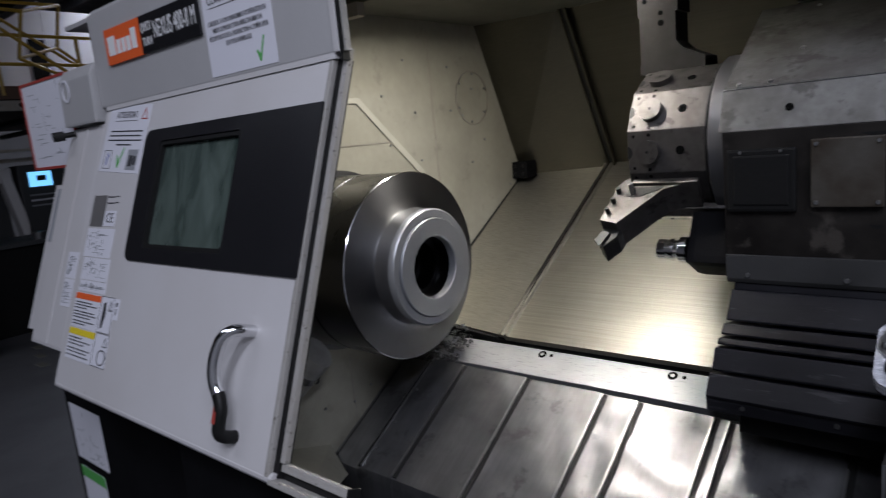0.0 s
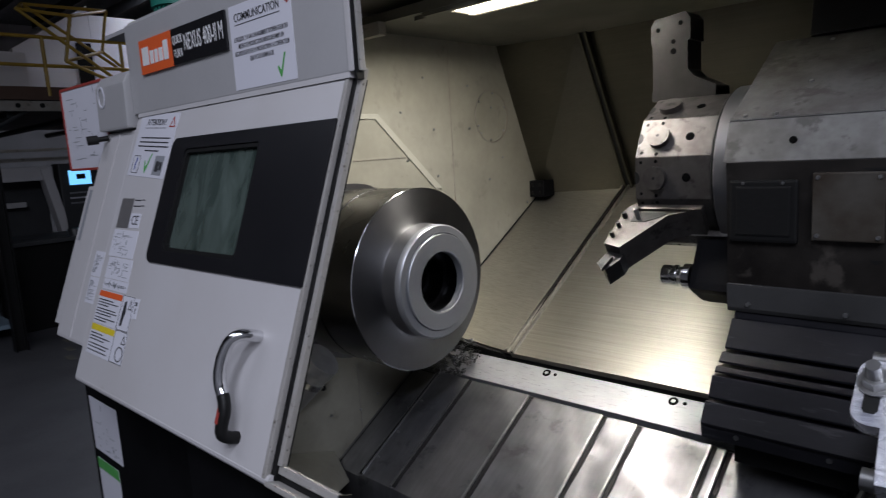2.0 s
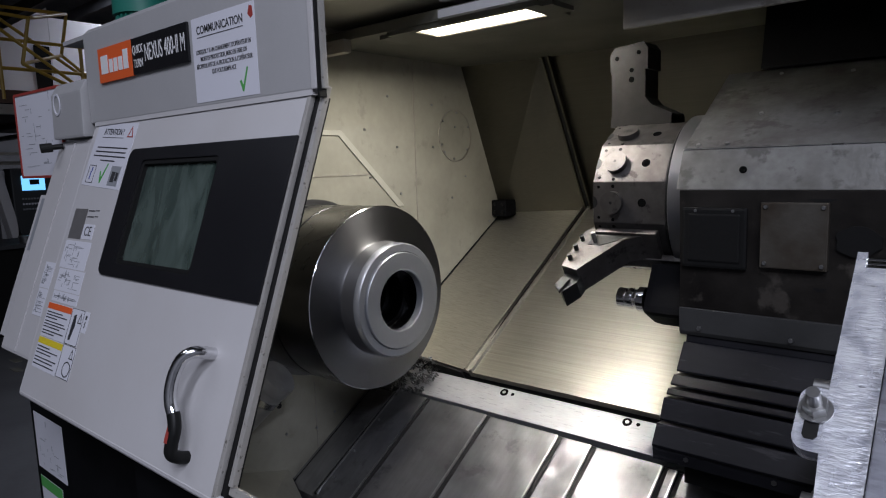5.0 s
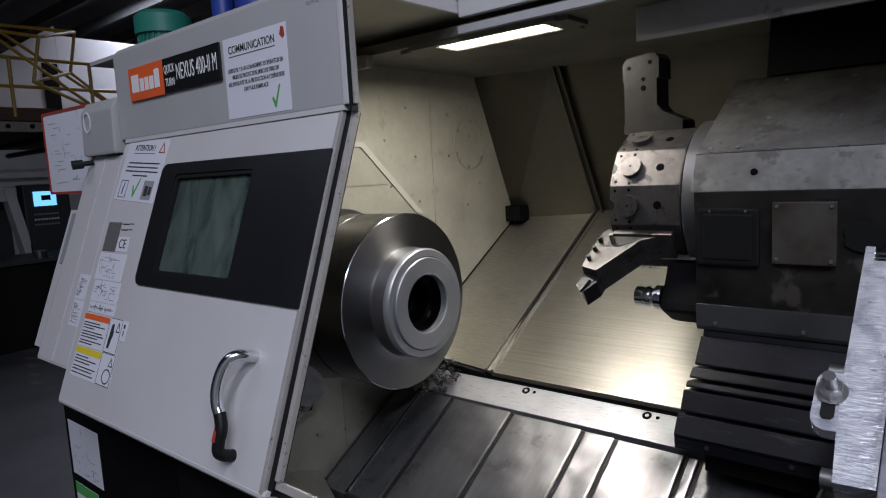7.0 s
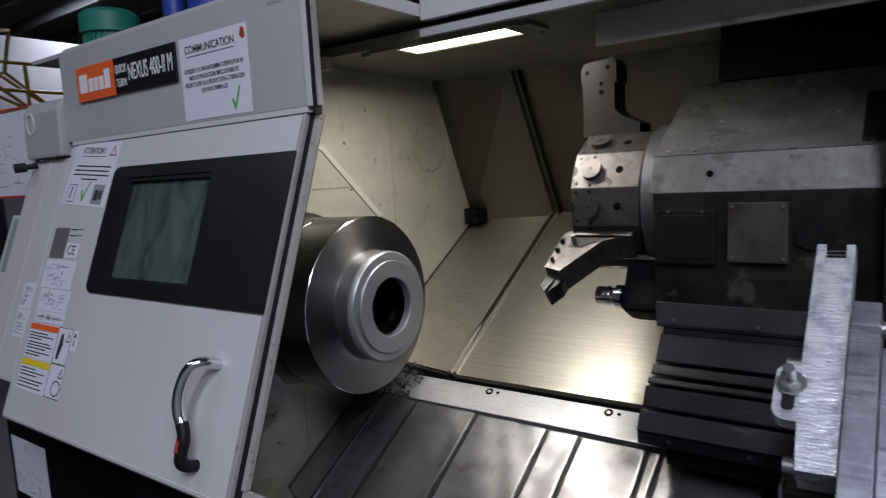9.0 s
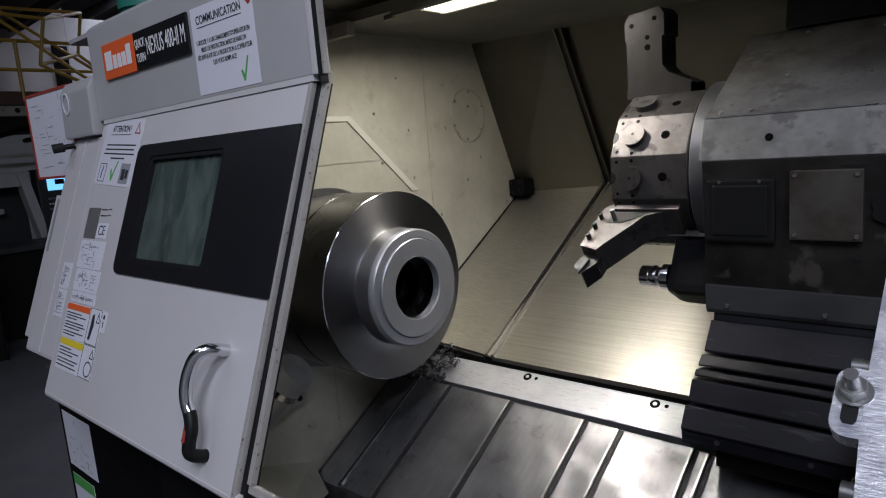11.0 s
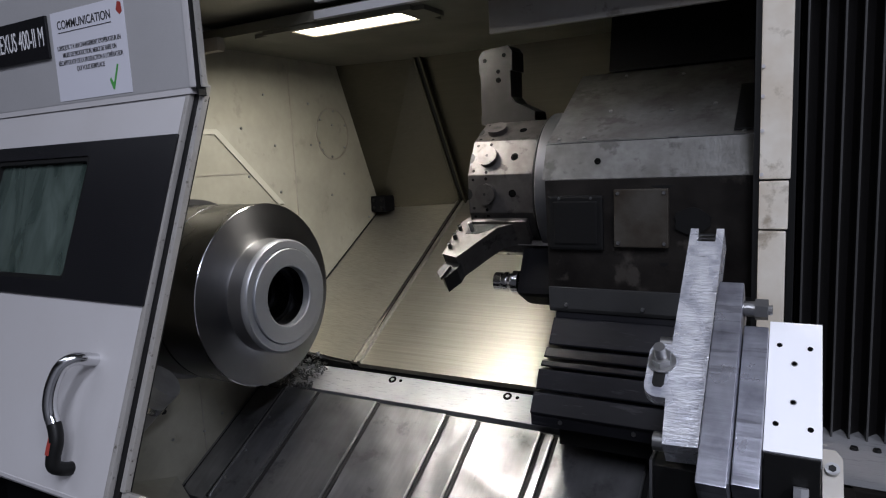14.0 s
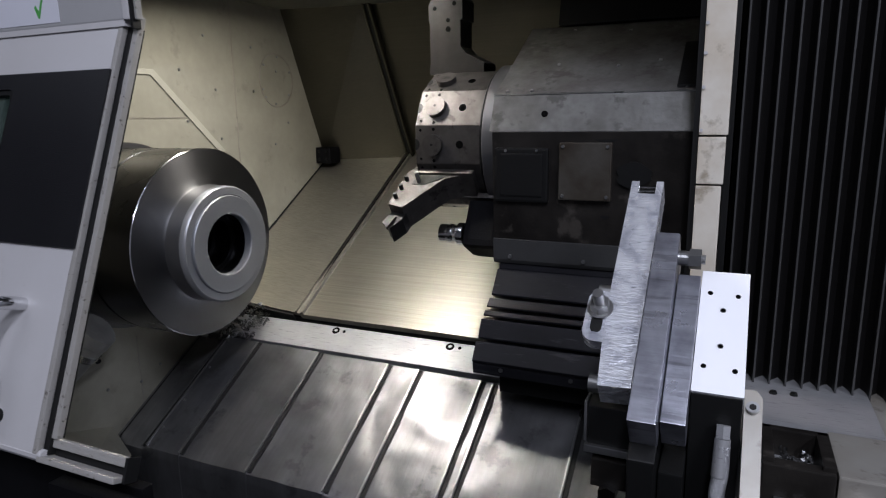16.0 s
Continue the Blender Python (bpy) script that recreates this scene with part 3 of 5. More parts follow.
bm = B()
AP = 0.198
pts = []
for k in range(12):
    a = radians(-0.8 + 30 * k + 15)
    r = AP / math.cos(radians(15))
    pts.append((AY - r * math.cos(a), AZ + r * math.sin(a)))
prism(bm, pts, 0.862, 1.055, 0.003)
part("drum", bm, M_TURRET, turret)
for k in range(12):
    d = face_dir(k)
    up = Vector((1, 0, 0)).cross(d)
    c = Vector((0, AY, AZ)) + d * AP
    # half-round relief cut into the front edge of each side
    mm = Matrix(((1, 0, d.x, 0), (0, up.y, d.y, c.y), (0, up.z, d.z, c.z), (0, 0, 0, 1)))
    bm = B()
    prism_z(bm, [(0.8615 + 0.013 * math.sin(math.pi * i / 10), 0.016 * math.cos(math.pi * i / 10)) for i in range(11)], -0.02, 0.0006, mm)
    part("relief", bm, M_DARK, turret)
    if k in (0, 1, 2):
        bm = B()
        rod(bm, c + Vector((0.918, 0, 0)) - d * 0.003, c + Vector((0.918, 0, 0)) + d * 0.015, 0.029, 28)
        cap = part("plug", bm, M_TURRET, turret, "round steel blanking plug", smooth=True)
        bm = B()
        rod(bm, c + Vector((0.918, 0, 0)) + d * 0.0152, c + Vector((0.918, 0, 0)) + d * 0.0158, 0.004, 10)
        part("plug_hole", bm, M_DARK, cap)
    for dx, du, r in ((0.996, 0, 0.011), (0.918, 0.045, 0.0045), (0.918, -0.042, 0.0045), (0.878, 0.04, 0.004), (0.878, -0.04, 0.004)):
        bm = B()
        rod(bm, c + Vector((dx, 0, 0)) + up * du - d * 0.002, c + Vector((dx, 0, 0)) + up * du + d * 0.0008, r, 14)
        part("tool_hole", bm, M_HOLE, turret)
bm = B()
lathe(bm, [(1.056, 0.10), (1.056, 0.206), (1.060, 0.209), (1.064, 0.206), (1.064, 0.10)], AY, AZ)
part("seal", bm, M_DARK, turret, smooth=True)
bm = B()
lathe(bm, [(1.065, 0.10), (1.065, 0.212), (1.068, 0.215), (1.100, 0.215), (1.104, 0.211), (1.104, 0.10)], AY, AZ)
part("bearing_ring", bm, M_TURNDK, turret, "bright turned bearing ring", smooth=True)

# turning tool holder, level, pointing to the operator
holder = thing("tool_holder", (0.95, 0.33, 1.30), "wedge-shaped steel turning tool holder with insert", "tool holder")
def radial(deg):
    """Local frame on a turret side: x along the axis, then outward, then across."""
    a = radians(deg)
    return Matrix(((1, 0, 0, 0), (0, -math.cos(a), math.sin(a), AY), (0, math.sin(a), math.cos(a), AZ), (0, 0, 0, 1)))


M_T = radial(-31)
bm = B()
prism_z(bm, [(0.833, 0.352), (0.833, 0.205), (0.848, 0.186), (1.003, 0.186), (1.0, 0.214), (0.955, 0.234), (0.880, 0.365)], -0.045, 0.028, M_T)
part("body", bm, M_TURRET, holder)
bm = B()
box(bm, 0.870, 1.035, 0.196, 0.216, -0.075, 0.036, M_T, 0.003)
part("base_block", bm, M_TURRET, holder)
bm = B()
prism_z(bm, [(0.868, 0.225), (0.955, 0.222), (0.945, 0.236), (0.905, 0.262), (0.868, 0.262)], 0.0275, 0.0292, M_T)
part("pocket", bm, M_DARK, holder)
for r in (0.245, 0.285, 0.325):
    bm = B()
    rod(bm, M_T @ Vector((0.846, r, 0.026)), M_T @ Vector((0.846, r, 0.044)), 0.006, 12)
    part("clamp_screw", bm, M_DARK, holder)
bm = B()
rod(bm, M_T @ Vector((0.885, 0.25, 0.026)), M_T @ Vector((0.885, 0.25, 0.06)), 0.006, 12)
part("coolant_nozzle", bm, M_STEEL, holder)
bm = B()
prism_z(bm, [(0.840, 0.34), (0.884, 0.35), (0.884, 0.385), (0.862, 0.425), (0.838, 0.40)], -0.045, 0.004, M_T)
part("tool_bit", bm, M_DARK, holder)
bm = B()
prism_z(bm, [(0.842, 0.375), (0.866, 0.382), (0.858, 0.432), (0.836, 0.41)], 0.004, 0.012, M_T)
part("insert", bm, M_DARK, holder)

# tall arm on the top side
arm = thing("boring_arm", (0.9, 0.5, 1.64), "dark steel angled tool arm standing on the turret", "tool arm")
m_arm = Matrix(((1, 0, 0, 0), (0, 0, 1, 0), (0, 1, 0, 0), (0, 0, 0, 1)))
bm = B()
prism_z(bm, [(0.842, 1.64), (1.012, 1.64), (1.012, 1.668), (0.955, 1.695), (0.938, 1.715), (0.938, 1.79), (0.945, 1.79), (0.945, 1.845), (0.932, 1.862), (0.850, 1.852), (0.838, 1.835), (0.838, 1.79), (0.842, 1.785)], 0.455, 0.545, m_arm)
part("body", bm, M_ARM, arm)
bm = B()
prism_z(bm, [(0.842, 1.638), (1.012, 1.638), (1.012, 1.663), (0.842, 1.663)], 0.45, 0.55, m_arm)
part("foot", bm, M_ARM, arm)
for x, z, r in ((0.858, 1.825, 0.006), (0.920, 1.835, 0.006), (0.900, 1.79, 0.006), (0.900, 1.765, 0.008)):
    bm = B()
    rod(bm, (x, 0.457, z), (x, 0.4535, z), r, 12)
    part("hole", bm, M_HOLE, arm)

# driven tool on the underside
live = thing("live_tool", (1.04, 0.38, 1.21), "black driven tool unit with collet nose", "driven tool")
M_T = radial(-61)
bm = B()
box(bm, 1.004, 1.110, 0.20, 0.350, -0.058, 0.058, M_T, 0.020)
part("body", bm, M_PLINTH, live)
bm = B()
box(bm, 0.985, 1.10, 0.196, 0.212, -0.06, 0.070, M_T, 0.002)
part("mounting_plate", bm, M_TURRET, live)
c = M_T @ Vector((0, 0.300, 0.0))
bm = B()
lathe(bm, [(0.99, 0.0001), (0.99, 0.034), (0.972, 0.034), (0.966, 0.026), (0.955, 0.024), (0.953, 0.029), (0.945, 0.029), (0.943, 0.023), (0.938, 0.023), (0.936, 0.027), (0.915, 0.027), (0.912, 0.022), (0.912, 0.0001)], c.y, c.z, 32)
part("collet_nose", bm, M_CHROME, live, "shiny collet nut", smooth=True)

# ---- turret housing and slide ----
house = thing("turret_housing", (1.35, 0.45, 1.10), "stained grey steel turret housing", "housing")
bm = B()
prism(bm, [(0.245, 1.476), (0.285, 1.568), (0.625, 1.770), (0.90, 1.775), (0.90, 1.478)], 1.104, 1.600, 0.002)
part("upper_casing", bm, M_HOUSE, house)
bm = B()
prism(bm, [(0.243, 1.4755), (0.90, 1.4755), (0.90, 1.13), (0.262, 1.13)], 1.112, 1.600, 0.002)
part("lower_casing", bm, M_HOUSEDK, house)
bm = B()
prism(bm, [(0.60, 1.772), (0.64, 1.935), (0.90, 1.935), (0.90, 1.78)], 1.19, 2.4)
part("rear_cover", bm, M_DARK, house)
bm = B()
tube(bm, [(1.105, 0.2848, 1.568), (1.35, 0.2848, 1.568), (1.599, 0.2848, 1.568)], 0.0014, 6)
part("worn_edge", bm, M_STEEL, house)
bm = B()
prism(bm, [(0.295, 1.577), (0.487, 1.691), (0.487, 1.696), (0.295, 1.582)], 1.553, 1.598, 0.001)
part("side_flap", bm, M_DARK, house)
bm = B()
box(bm, 1.290, 1.419, 0.236, 0.252, 1.308, 1.450, None, 0.003)
plate = part("cover_plate", bm, material("stained_grey_cover", (0.085, 0.08, 0.07), 0.4, 0.4, (40, 0.5), (14, 0.9), 0.06, 80, dark=(0.03, 0.021, 0.013)), house, "stained pale cover plate with corner screws")
for x in (1.300, 1.409):
    for z in (1.318, 1.440):
        part("screw", screw(B(), (x, 0.236, z), (0, -1, 0), 0.005, 0.004), M_STEEL, plate)
bm = B()
box(bm, 1.120, 1.262, 0.240, 0.256, 1.298, 1.436, None, 0.006)
frame_plate = part("dark_plate", bm, M_DARK, house, "black framed inspection cover")
bm = B()
box(bm, 1.134, 1.248, 0.2375, 0.244, 1.312, 1.422, None, 0.004)
part("inset", bm, M_DARK, frame_plate)
for x in (1.150, 1.232):
    part("screw", screw(B(), (x, 0.240, 1.429), (0, -1, 0), 0.004, 0.003), M_STEEL, frame_plate)
bm = B()
prism(bm, [(0.2485, 1.196), (0.2515, 1.140), (0.2570, 1.130), (0.30, 1.130), (0.30, 1.196)], 1.113, 1.600, 0.0015)
skirt = part("skirt_strip", bm, M_TRIM, house, "grey folded strip along the lower edge")
for x in (1.16, 1.355, 1.53):
    part("screw", screw(B(), (x, 0.2505, 1.150), (0, -1, 0.05), 0.006, 0.005), M_STEEL, skirt)
for x, z, w, h in ((1.47, 1.372, 0.040, 0.032), (1.405, 1.462, 0.030, 0.012)):
    bm = B()
    prism_z(bm, [(x + w * math.cos(q * 0.314) * (1 + 0.12 * math.sin(q * 1.7)), z + h * math.sin(q * 0.314)) for q in range(20)], -0.2492, -0.2440,
            Matrix(((1, 0, 0, 0), (0, 0, -1, 0), (0, 1, 0, 0), (0, 0, 0, 1))))
    part("oil_patch", bm, M_DARK, house)
bm = B()
rod(bm, (1.245, 0.268, 1.517), (1.245, 0.2605, 1.5205), 0.008, 14)
part("screw_hole", bm, M_HOLE, house)
for x, y, z in ((1.135, 0.300, 1.577), (1.20, 0.30, 1.577), (1.575, 0.300, 1.577), (1.24, 0.42, 1.647), (1.40, 0.40, 1.636), (1.50, 0.42, 1.647), (1.24, 0.60, 1.754), (1.40, 0.58, 1.742)):
    part("screw", screw(B(), (x, y, z), (0, -0.5, 0.86), 0.006, 0.004), M_STEEL, house)
for x, z, r in ((1.405, 1.275, 0.014), (1.46, 1.275, 0.014), (1.135, 1.455, 0.005), (1.17, 1.145, 0.005), (1.36, 1.14, 0.005)):
    bm = B()
    rod(bm, (x, 0.262, z), (x, 0.246 + (1.46 - z) * 0.045, z), r, 14)
    part("screw", bm, M_DARK if r > 0.01 else M_STEEL, house)

apron = thing("slide_cover", (1.35, 0.2, 0.9), "dark stepped slide cover below the turret housing", "slide cover")
STEPS = [(0.262, 1.13, 0.262, 1.11), (0.255, 1.112, 0.215, 1.052), (0.212, 1.058, 0.19, 1.025), (0.188, 1.03, 0.178, 1.004), (0.176, 1.01, 0.152, 0.950), (0.147, 0.957, 0.118, 0.898)]
for k, (y0, z0, y1, z1) in enumerate(STEPS):
    bm = B()
    off = 0.004 * k
    if k > 1:
        # a narrow dark gap under the slat above
        y0, z0 = y0 - 0.006, z0 - 0.015
    prism(bm, [(y0, z0), (y1 - 0.005, z1 + 0.003), (y1 - 0.004, z1 - 0.002), (y1 + 0.10, z1 - 0.02), (y0 + 0.10, z0 - 0.02)], 1.128 - off * 1.2, 1.602, 0.0015)
    part("slat", bm, M_APRON, apron)
bm = B()
prism(bm, [(0.118, 0.898), (0.122, 0.862), (0.30, 0.87), (0.30, 0.92)], 1.103, 1.602, 0.002)
part("nose", bm, M_APRON, apron)
bm = B()
box(bm, 1.16, 1.60, 0.17, 0.60, 0.80, 0.87)
part("shadow_box", bm, M_DARK, apron)
for x in (1.18, 1.36):
    bm = B()
    rod(bm, (x, 0.126, 0.88), (x, 0.118, 0.88), 0.006, 6)
    part("screw", bm, M_STEEL, apron)

# ---- pale edge strip and bellows at the tail end ----
jamb = thing("slide_edge_cover", (1.63, 0.2, 0.9), "pale stained steel edge cover in three lengths", "cover")
for z0, z1, dx in ((1.470, 2.05, 0.0), (1.365, 1.466, -0.003), (0.90, 1.361, -0.006)):
    bm = B()
    box(bm, 1.614, 1.672 + dx, 0.16, 0.25, z0, z1, None, 0.003)
    part("strip", bm, M_CREAM, jamb)
bm = B()
box(bm, 1.602, 1.614, 0.17, 0.25, 0.9, 2.05)
part("rubber_seal", bm, M_RUBBER, jamb)
for z in (1.48, 1.57, 1.64, 1.70):
    bm = B()
    rod(bm, (1.618, 0.16, z), (1.618, 0.156, z), 0.004, 8)
    part("clip", bm, M_WHITE, jamb)
bellows = thing("bellows", (1.95, 0.25, 0.93), "black pleated way bellows", "bellows")
bm = B()
rows = []
px = 1.685
while px < 2.40:
    rows += [(px, 0.240), (px + 0.0085, 0.216), (px + 0.0110, 0.192), (px + 0.0130, 0.192), (px + 0.0155, 0.216)]
    px += 0.0322
prism_z(bm, rows + [(2.42, 0.255), (2.42, 0.30), (1.685, 0.30)], 0.900, 2.05)
part("pleats", bm, M_BELLOWS, bellows)
px = 1.685
while px < 2.40:
    bm = B()
    box(bm, px + 0.0100, px + 0.0142, 0.1895, 0.196, 0.901, 2.049, None, 0.0015)
    part("pleat_edge", bm, M_TRIM, bellows)
    px += 0.0322
bm = B()
box(bm, 1.668, 1.682, 0.17, 0.26, 0.90, 2.05, None, 0.002)
part("edge_strip", bm, M_DARK, bellows)

# ---- header over the opening, work lamp ----
head = thing("header_beam", (1.2, 0.4, 1.94), "grey and white sheet metal header above the opening", "header")
bm = B()
prism(bm, [(0.112, 1.985), (0.112, 2.30), (0.135, 2.30), (0.135, 1.985)], 0.51, 2.6, 0.003)
part("front_face", bm, M_WHITE, head)
bm = B()
box(bm, 0.975, 2.39, 0.235, 0.25, 1.857, 1.9395, None, 0.002)
part("rail", bm, M_GALV, head, "pale steel rail")
bm = B()
box(bm, 0.506, 2.39, 0.11, 0.13, 1.94, 1.962, None, 0.002)
part("front_fold", bm, M_GREY, head)
lampt = thing("work_lamp_fixture", (0.53, 0.21, 1.93), "recessed work lamp with bright warm diffuser", "lamp")
bm = B()
box(bm, 0.385, 0.755, 0.155, 0.262, 1.932, 1.939)
part("diffuser", bm, M_LAMP, lampt)
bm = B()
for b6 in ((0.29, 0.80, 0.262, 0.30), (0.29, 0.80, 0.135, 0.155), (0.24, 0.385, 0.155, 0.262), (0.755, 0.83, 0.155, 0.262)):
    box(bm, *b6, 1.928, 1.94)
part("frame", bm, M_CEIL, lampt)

# ---- steady rest standing in front of the turret ----
M_ST = Matrix.Translation((0, -0.124, 1.197)) @ Matrix.Rotation(radians(39.4), 4, "X")


def ST(x, u, v):
    return M_ST @ Vector((x, u, v))


M_BAR = material("dark_polished_bar", (0.62, 0.63, 0.71), 0.30, 0.8, (9, 0.5), (14, 0.8), 0.06, 8, stretch=(1, 10, 10), dark=(0.07, 0.07, 0.09), patch=(6, 0.35, 0.58, (0.06, 0.055, 0.055), True))
steady = thing("steady_rest", ST(1.6, -0.1, -0.15), "milled steel steady rest with bolted fingers", "steady rest")
bm = B()
prism_z(bm, [(1.497, 0.240), (1.512, 0.240), (1.512, 0.205), (1.546, 0.205), (1.546, 0.240), (1.560, 0.240), (1.560, -0.235), (1.506, -0.238), (1.500, -0.150), (1.497, -0.04)], -0.02, 0.04, M_ST)
finger = part("finger", bm, M_BRIGHT, steady, "milled finger with tool marks and forked tip")
for u in (0.212, 0.222, 0.232):
    bm = B()
    rod(bm, ST(1.510, u, 0.030), ST(1.548, u, 0.030), 0.0035, 8)
    part("fork_pin", bm, M_CHROME, finger)
bm = B()
k = 10
prism_z(bm, [(1.51, -0.045), (1.495, -0.045)] + [(1.482 + 0.021 * math.cos(math.pi / 2 + math.pi * i / k), -0.065 + 0.021 * math.sin(math.pi / 2 + math.pi * i / k)) for i in range(k // 2 + 1)]
        + [(1.484 + 0.023 * math.cos(math.pi + math.pi / 2 * i / 5), -0.130 + 0.023 * math.sin(math.pi + math.pi / 2 * i / 5)) for i in range(6)] + [(1.51, -0.153)], 0.012, 0.038, M_ST)
ear = part("slotted_ear", bm, M_BRIGHT, steady)
bm = B()
prism_z(bm, [(1.474, -0.10), (1.478, -0.094), (1.490, -0.094), (1.494, -0.10), (1.494, -0.128), (1.490, -0.134), (1.478, -0.134), (1.474, -0.128)], 0.0375, 0.0395, M_ST)
part("slot", bm, M_DARK, ear)
bolt = thing("stud_bolt", ST(1.486, -0.09, 0.04), "steel stud with washer and hexagon nut", "bolt", "studs of the steady rest")
bm = B()
rod(bm, ST(1.486, -0.085, 0.040), ST(1.486, -0.085, 0.044), 0.0235, 24)
part("washer", bm, M_STEEL, bolt, smooth=True)
bm = B()
rod(bm, ST(1.486, -0.085, 0.044), ST(1.486, -0.085, 0.062), 0.018, 6)
part("nut", bm, M_STEEL, bolt)
bm = B()
rod(bm, ST(1.486, -0.085, 0.062), ST(1.486, -0.085, 0.088), 0.0105, 16, 0.0095)
part("stud", bm, M_STEEL, bolt, smooth=True)
bm = B()
box(bm, 1.5635, 1.607, -0.30, 0.039, -0.05, 0.060, M_ST, 0.002)
box(bm, 1.563, 1.6065, 0.036, 0.089, -0.05, 0.0585, M_ST, 0.004)
part("centre_bar", bm, M_BAR, steady, "thick polished centre bar")
bm = B()
box(bm, 1.609, 1.648, -0.275, 0.022, -0.06, 0.02, M_ST, 0.002)
part("spacer", bm, M_BAR, steady)
bm = B()
rod(bm, ST(1.470, -0.02, 0.0), ST(1.50, -0.02, 0.0), 0.014, 16)
part("side_pin", bm, M_STEEL, steady, smooth=True)
bm = B()
rod(bm, ST(1.605, 0.052, 0.03), ST(1.625, 0.052, 0.03), 0.014, 20)
rod(bm, ST(1.625, 0.052, 0.03), ST(1.646, 0.052, 0.03), 0.019, 6)
rod(bm, ST(1.646, 0.052, 0.03), ST(1.653, 0.052, 0.03), 0.009, 12)
part("cross_bolt", bm, M_STEEL, steady)
bm = B()
rod(bm, ST(1.485, -0.215, 0.0), ST(1.508, -0.215, 0.0), 0.016, 16)
part("side_pin", bm, M_STEEL, steady, smooth=True)
bm = B()
box(bm, 1.649, 1.730, -0.201, 0.050, -0.035, 0.0, M_ST, 0.0015)
wp = part("face_plate", bm, material("bright_ground_plate", (0.93, 0.93, 0.95), 0.35, 0.0, (60, 0.04), (5, 0.05), 0.01, 90), steady, "bright ground plate with drilled holes")
for x, u, r, ringed in ((1.6657, 0.0, 0.0045, 0), (1.712, -0.003, 0.0045, 0), (1.689, -0.036, 0.0038, 1), (1.689, -0.110, 0.0038, 1), (1.665, -0.152, 0.0045, 0), (1.714, -0.155, 0.0045, 0)):
    bm = B()
    rod(bm, ST(x, u, -0.002), ST(x, u, 0.0006), r, 14)
    part("hole", bm, M_HOLE, wp)
    if ringed:
        bm = B()
        lathe(bm, [(0, r), (0, r + 0.0012), (0.001, r + 0.0012), (0.001, r)], 0, 0, 14)
        bmesh.ops.transform(bm, matrix=Matrix.Translation(ST(x, u, 0.0002)) @ Matrix.Rotation(radians(39.4), 4, "X") @ Matrix.Rotation(radians(-90), 4, "Y"), verts=bm.verts)
        part("hole_rim", bm, M_STEEL, wp)
bm = B()
prism(bm, [(-0.277, 1.064), (-0.10, 1.21), (0.02, 1.10), (0.02, 0.60), (-0.255, 0.60), (-0.272, 0.95)], 1.650, 1.7285, 0.002)
part("body", bm, M_DARK, steady)
bm = B()
prism(bm, [(-0.295, 1.02), (-0.29, 0.93), (-0.15, 0.93), (-0.15, 1.06)], 1.485, 1.56, 0.002)
part("lower_block", bm, M_DARK, steady)
bm = B()
prism(bm, [(-0.300, 0.948), (-0.300, 0.934), (-0.25, 0.934), (-0.25, 0.948)], 1.480, 1.5625, 0.0015)
box(bm, 1.4795, 1.4845, -0.300, -0.18, 0.955, 1.03, None, 0.001)
part("bright_lip", bm, M_STEEL, steady, "bright worn lip")
bm = B()
prism(bm, [(-0.372, 0.975), (-0.33, 0.56), (-0.05, 0.56), (-0.05, 0.98), (-0.30, 1.02)], 1.5635, 1.607, 0.003)
prism(bm, [(-0.33, 0.94), (-0.30, 0.56), (-0.05, 0.56), (-0.05, 0.98)], 1.609, 1.648, 0.003)
part("pedestal", bm, M_DARK, steady)
bm = B()
rod(bm, (1.525, -0.275, 0.865), (1.525, -0.315, 0.865), 0.017, 6)
part("hex_nut", bm, M_CHROME, steady)
bm = B()
box(bm, 1.494, 1.556, -0.300, -0.20, 0.872, 0.925, None, 0.003)
part("clamp_pad", bm, M_HOUSEDK, steady)
# bright side bracket with socket screws
brk = thing("side_bracket", (1.745, -0.16, 0.9), "bright bracket with black socket screws", "bracket")
bm = B()
prism_z(bm, [(1.732, -0.42), (1.732, -0.155), (1.750, -0.155), (1.760, -0.168), (1.760, -0.42)], -0.075, -0.055, M_ST)
part("plate", bm, M_GALV, brk)
for u in (-0.19, -0.36):
    bm = B()
    rod(bm, ST(1.745, u, -0.056), ST(1.745, u, -0.047), 0.0105, 20)
    sc = part("socket_screw", bm, M_STEEL, brk, smooth=True)
    bm = B()
    rod(bm, ST(1.745, u, -0.0472), ST(1.745, u, -0.0465), 0.006, 6)
    part("socket", bm, M_DARK, sc)
# braided hose
hose = thing("braided_hose", (1.70, -0.3, 0.80), "braided steel coolant hose with crimped end", "hose")
bm = B()
tube(bm, curve_pts([(1.703, -0.295, 0.990), (1.703, -0.305, 0.945), (1.700, -0.315, 0.905), (1.713, -0.315, 0.855), (1.753, -0.310, 0.815), (1.803, -0.290, 0.765)], 8), 0.0125, 14)
part("braid", bm, material("steel_braid", (0.5, 0.5, 0.52), 0.4, 0.5, (400, 0.6), (20, 0.3), 0.6, 500), hose, smooth=True)
bm = B()
rod(bm, (1.703, -0.292, 1.000), (1.701, -0.308, 0.940), 0.0125, 16)
rod(bm, (1.703, -0.285, 1.020), (1.703, -0.292, 1.000), 0.012, 6)
part("crimp", bm, M_RAIL, hose, smooth=True)

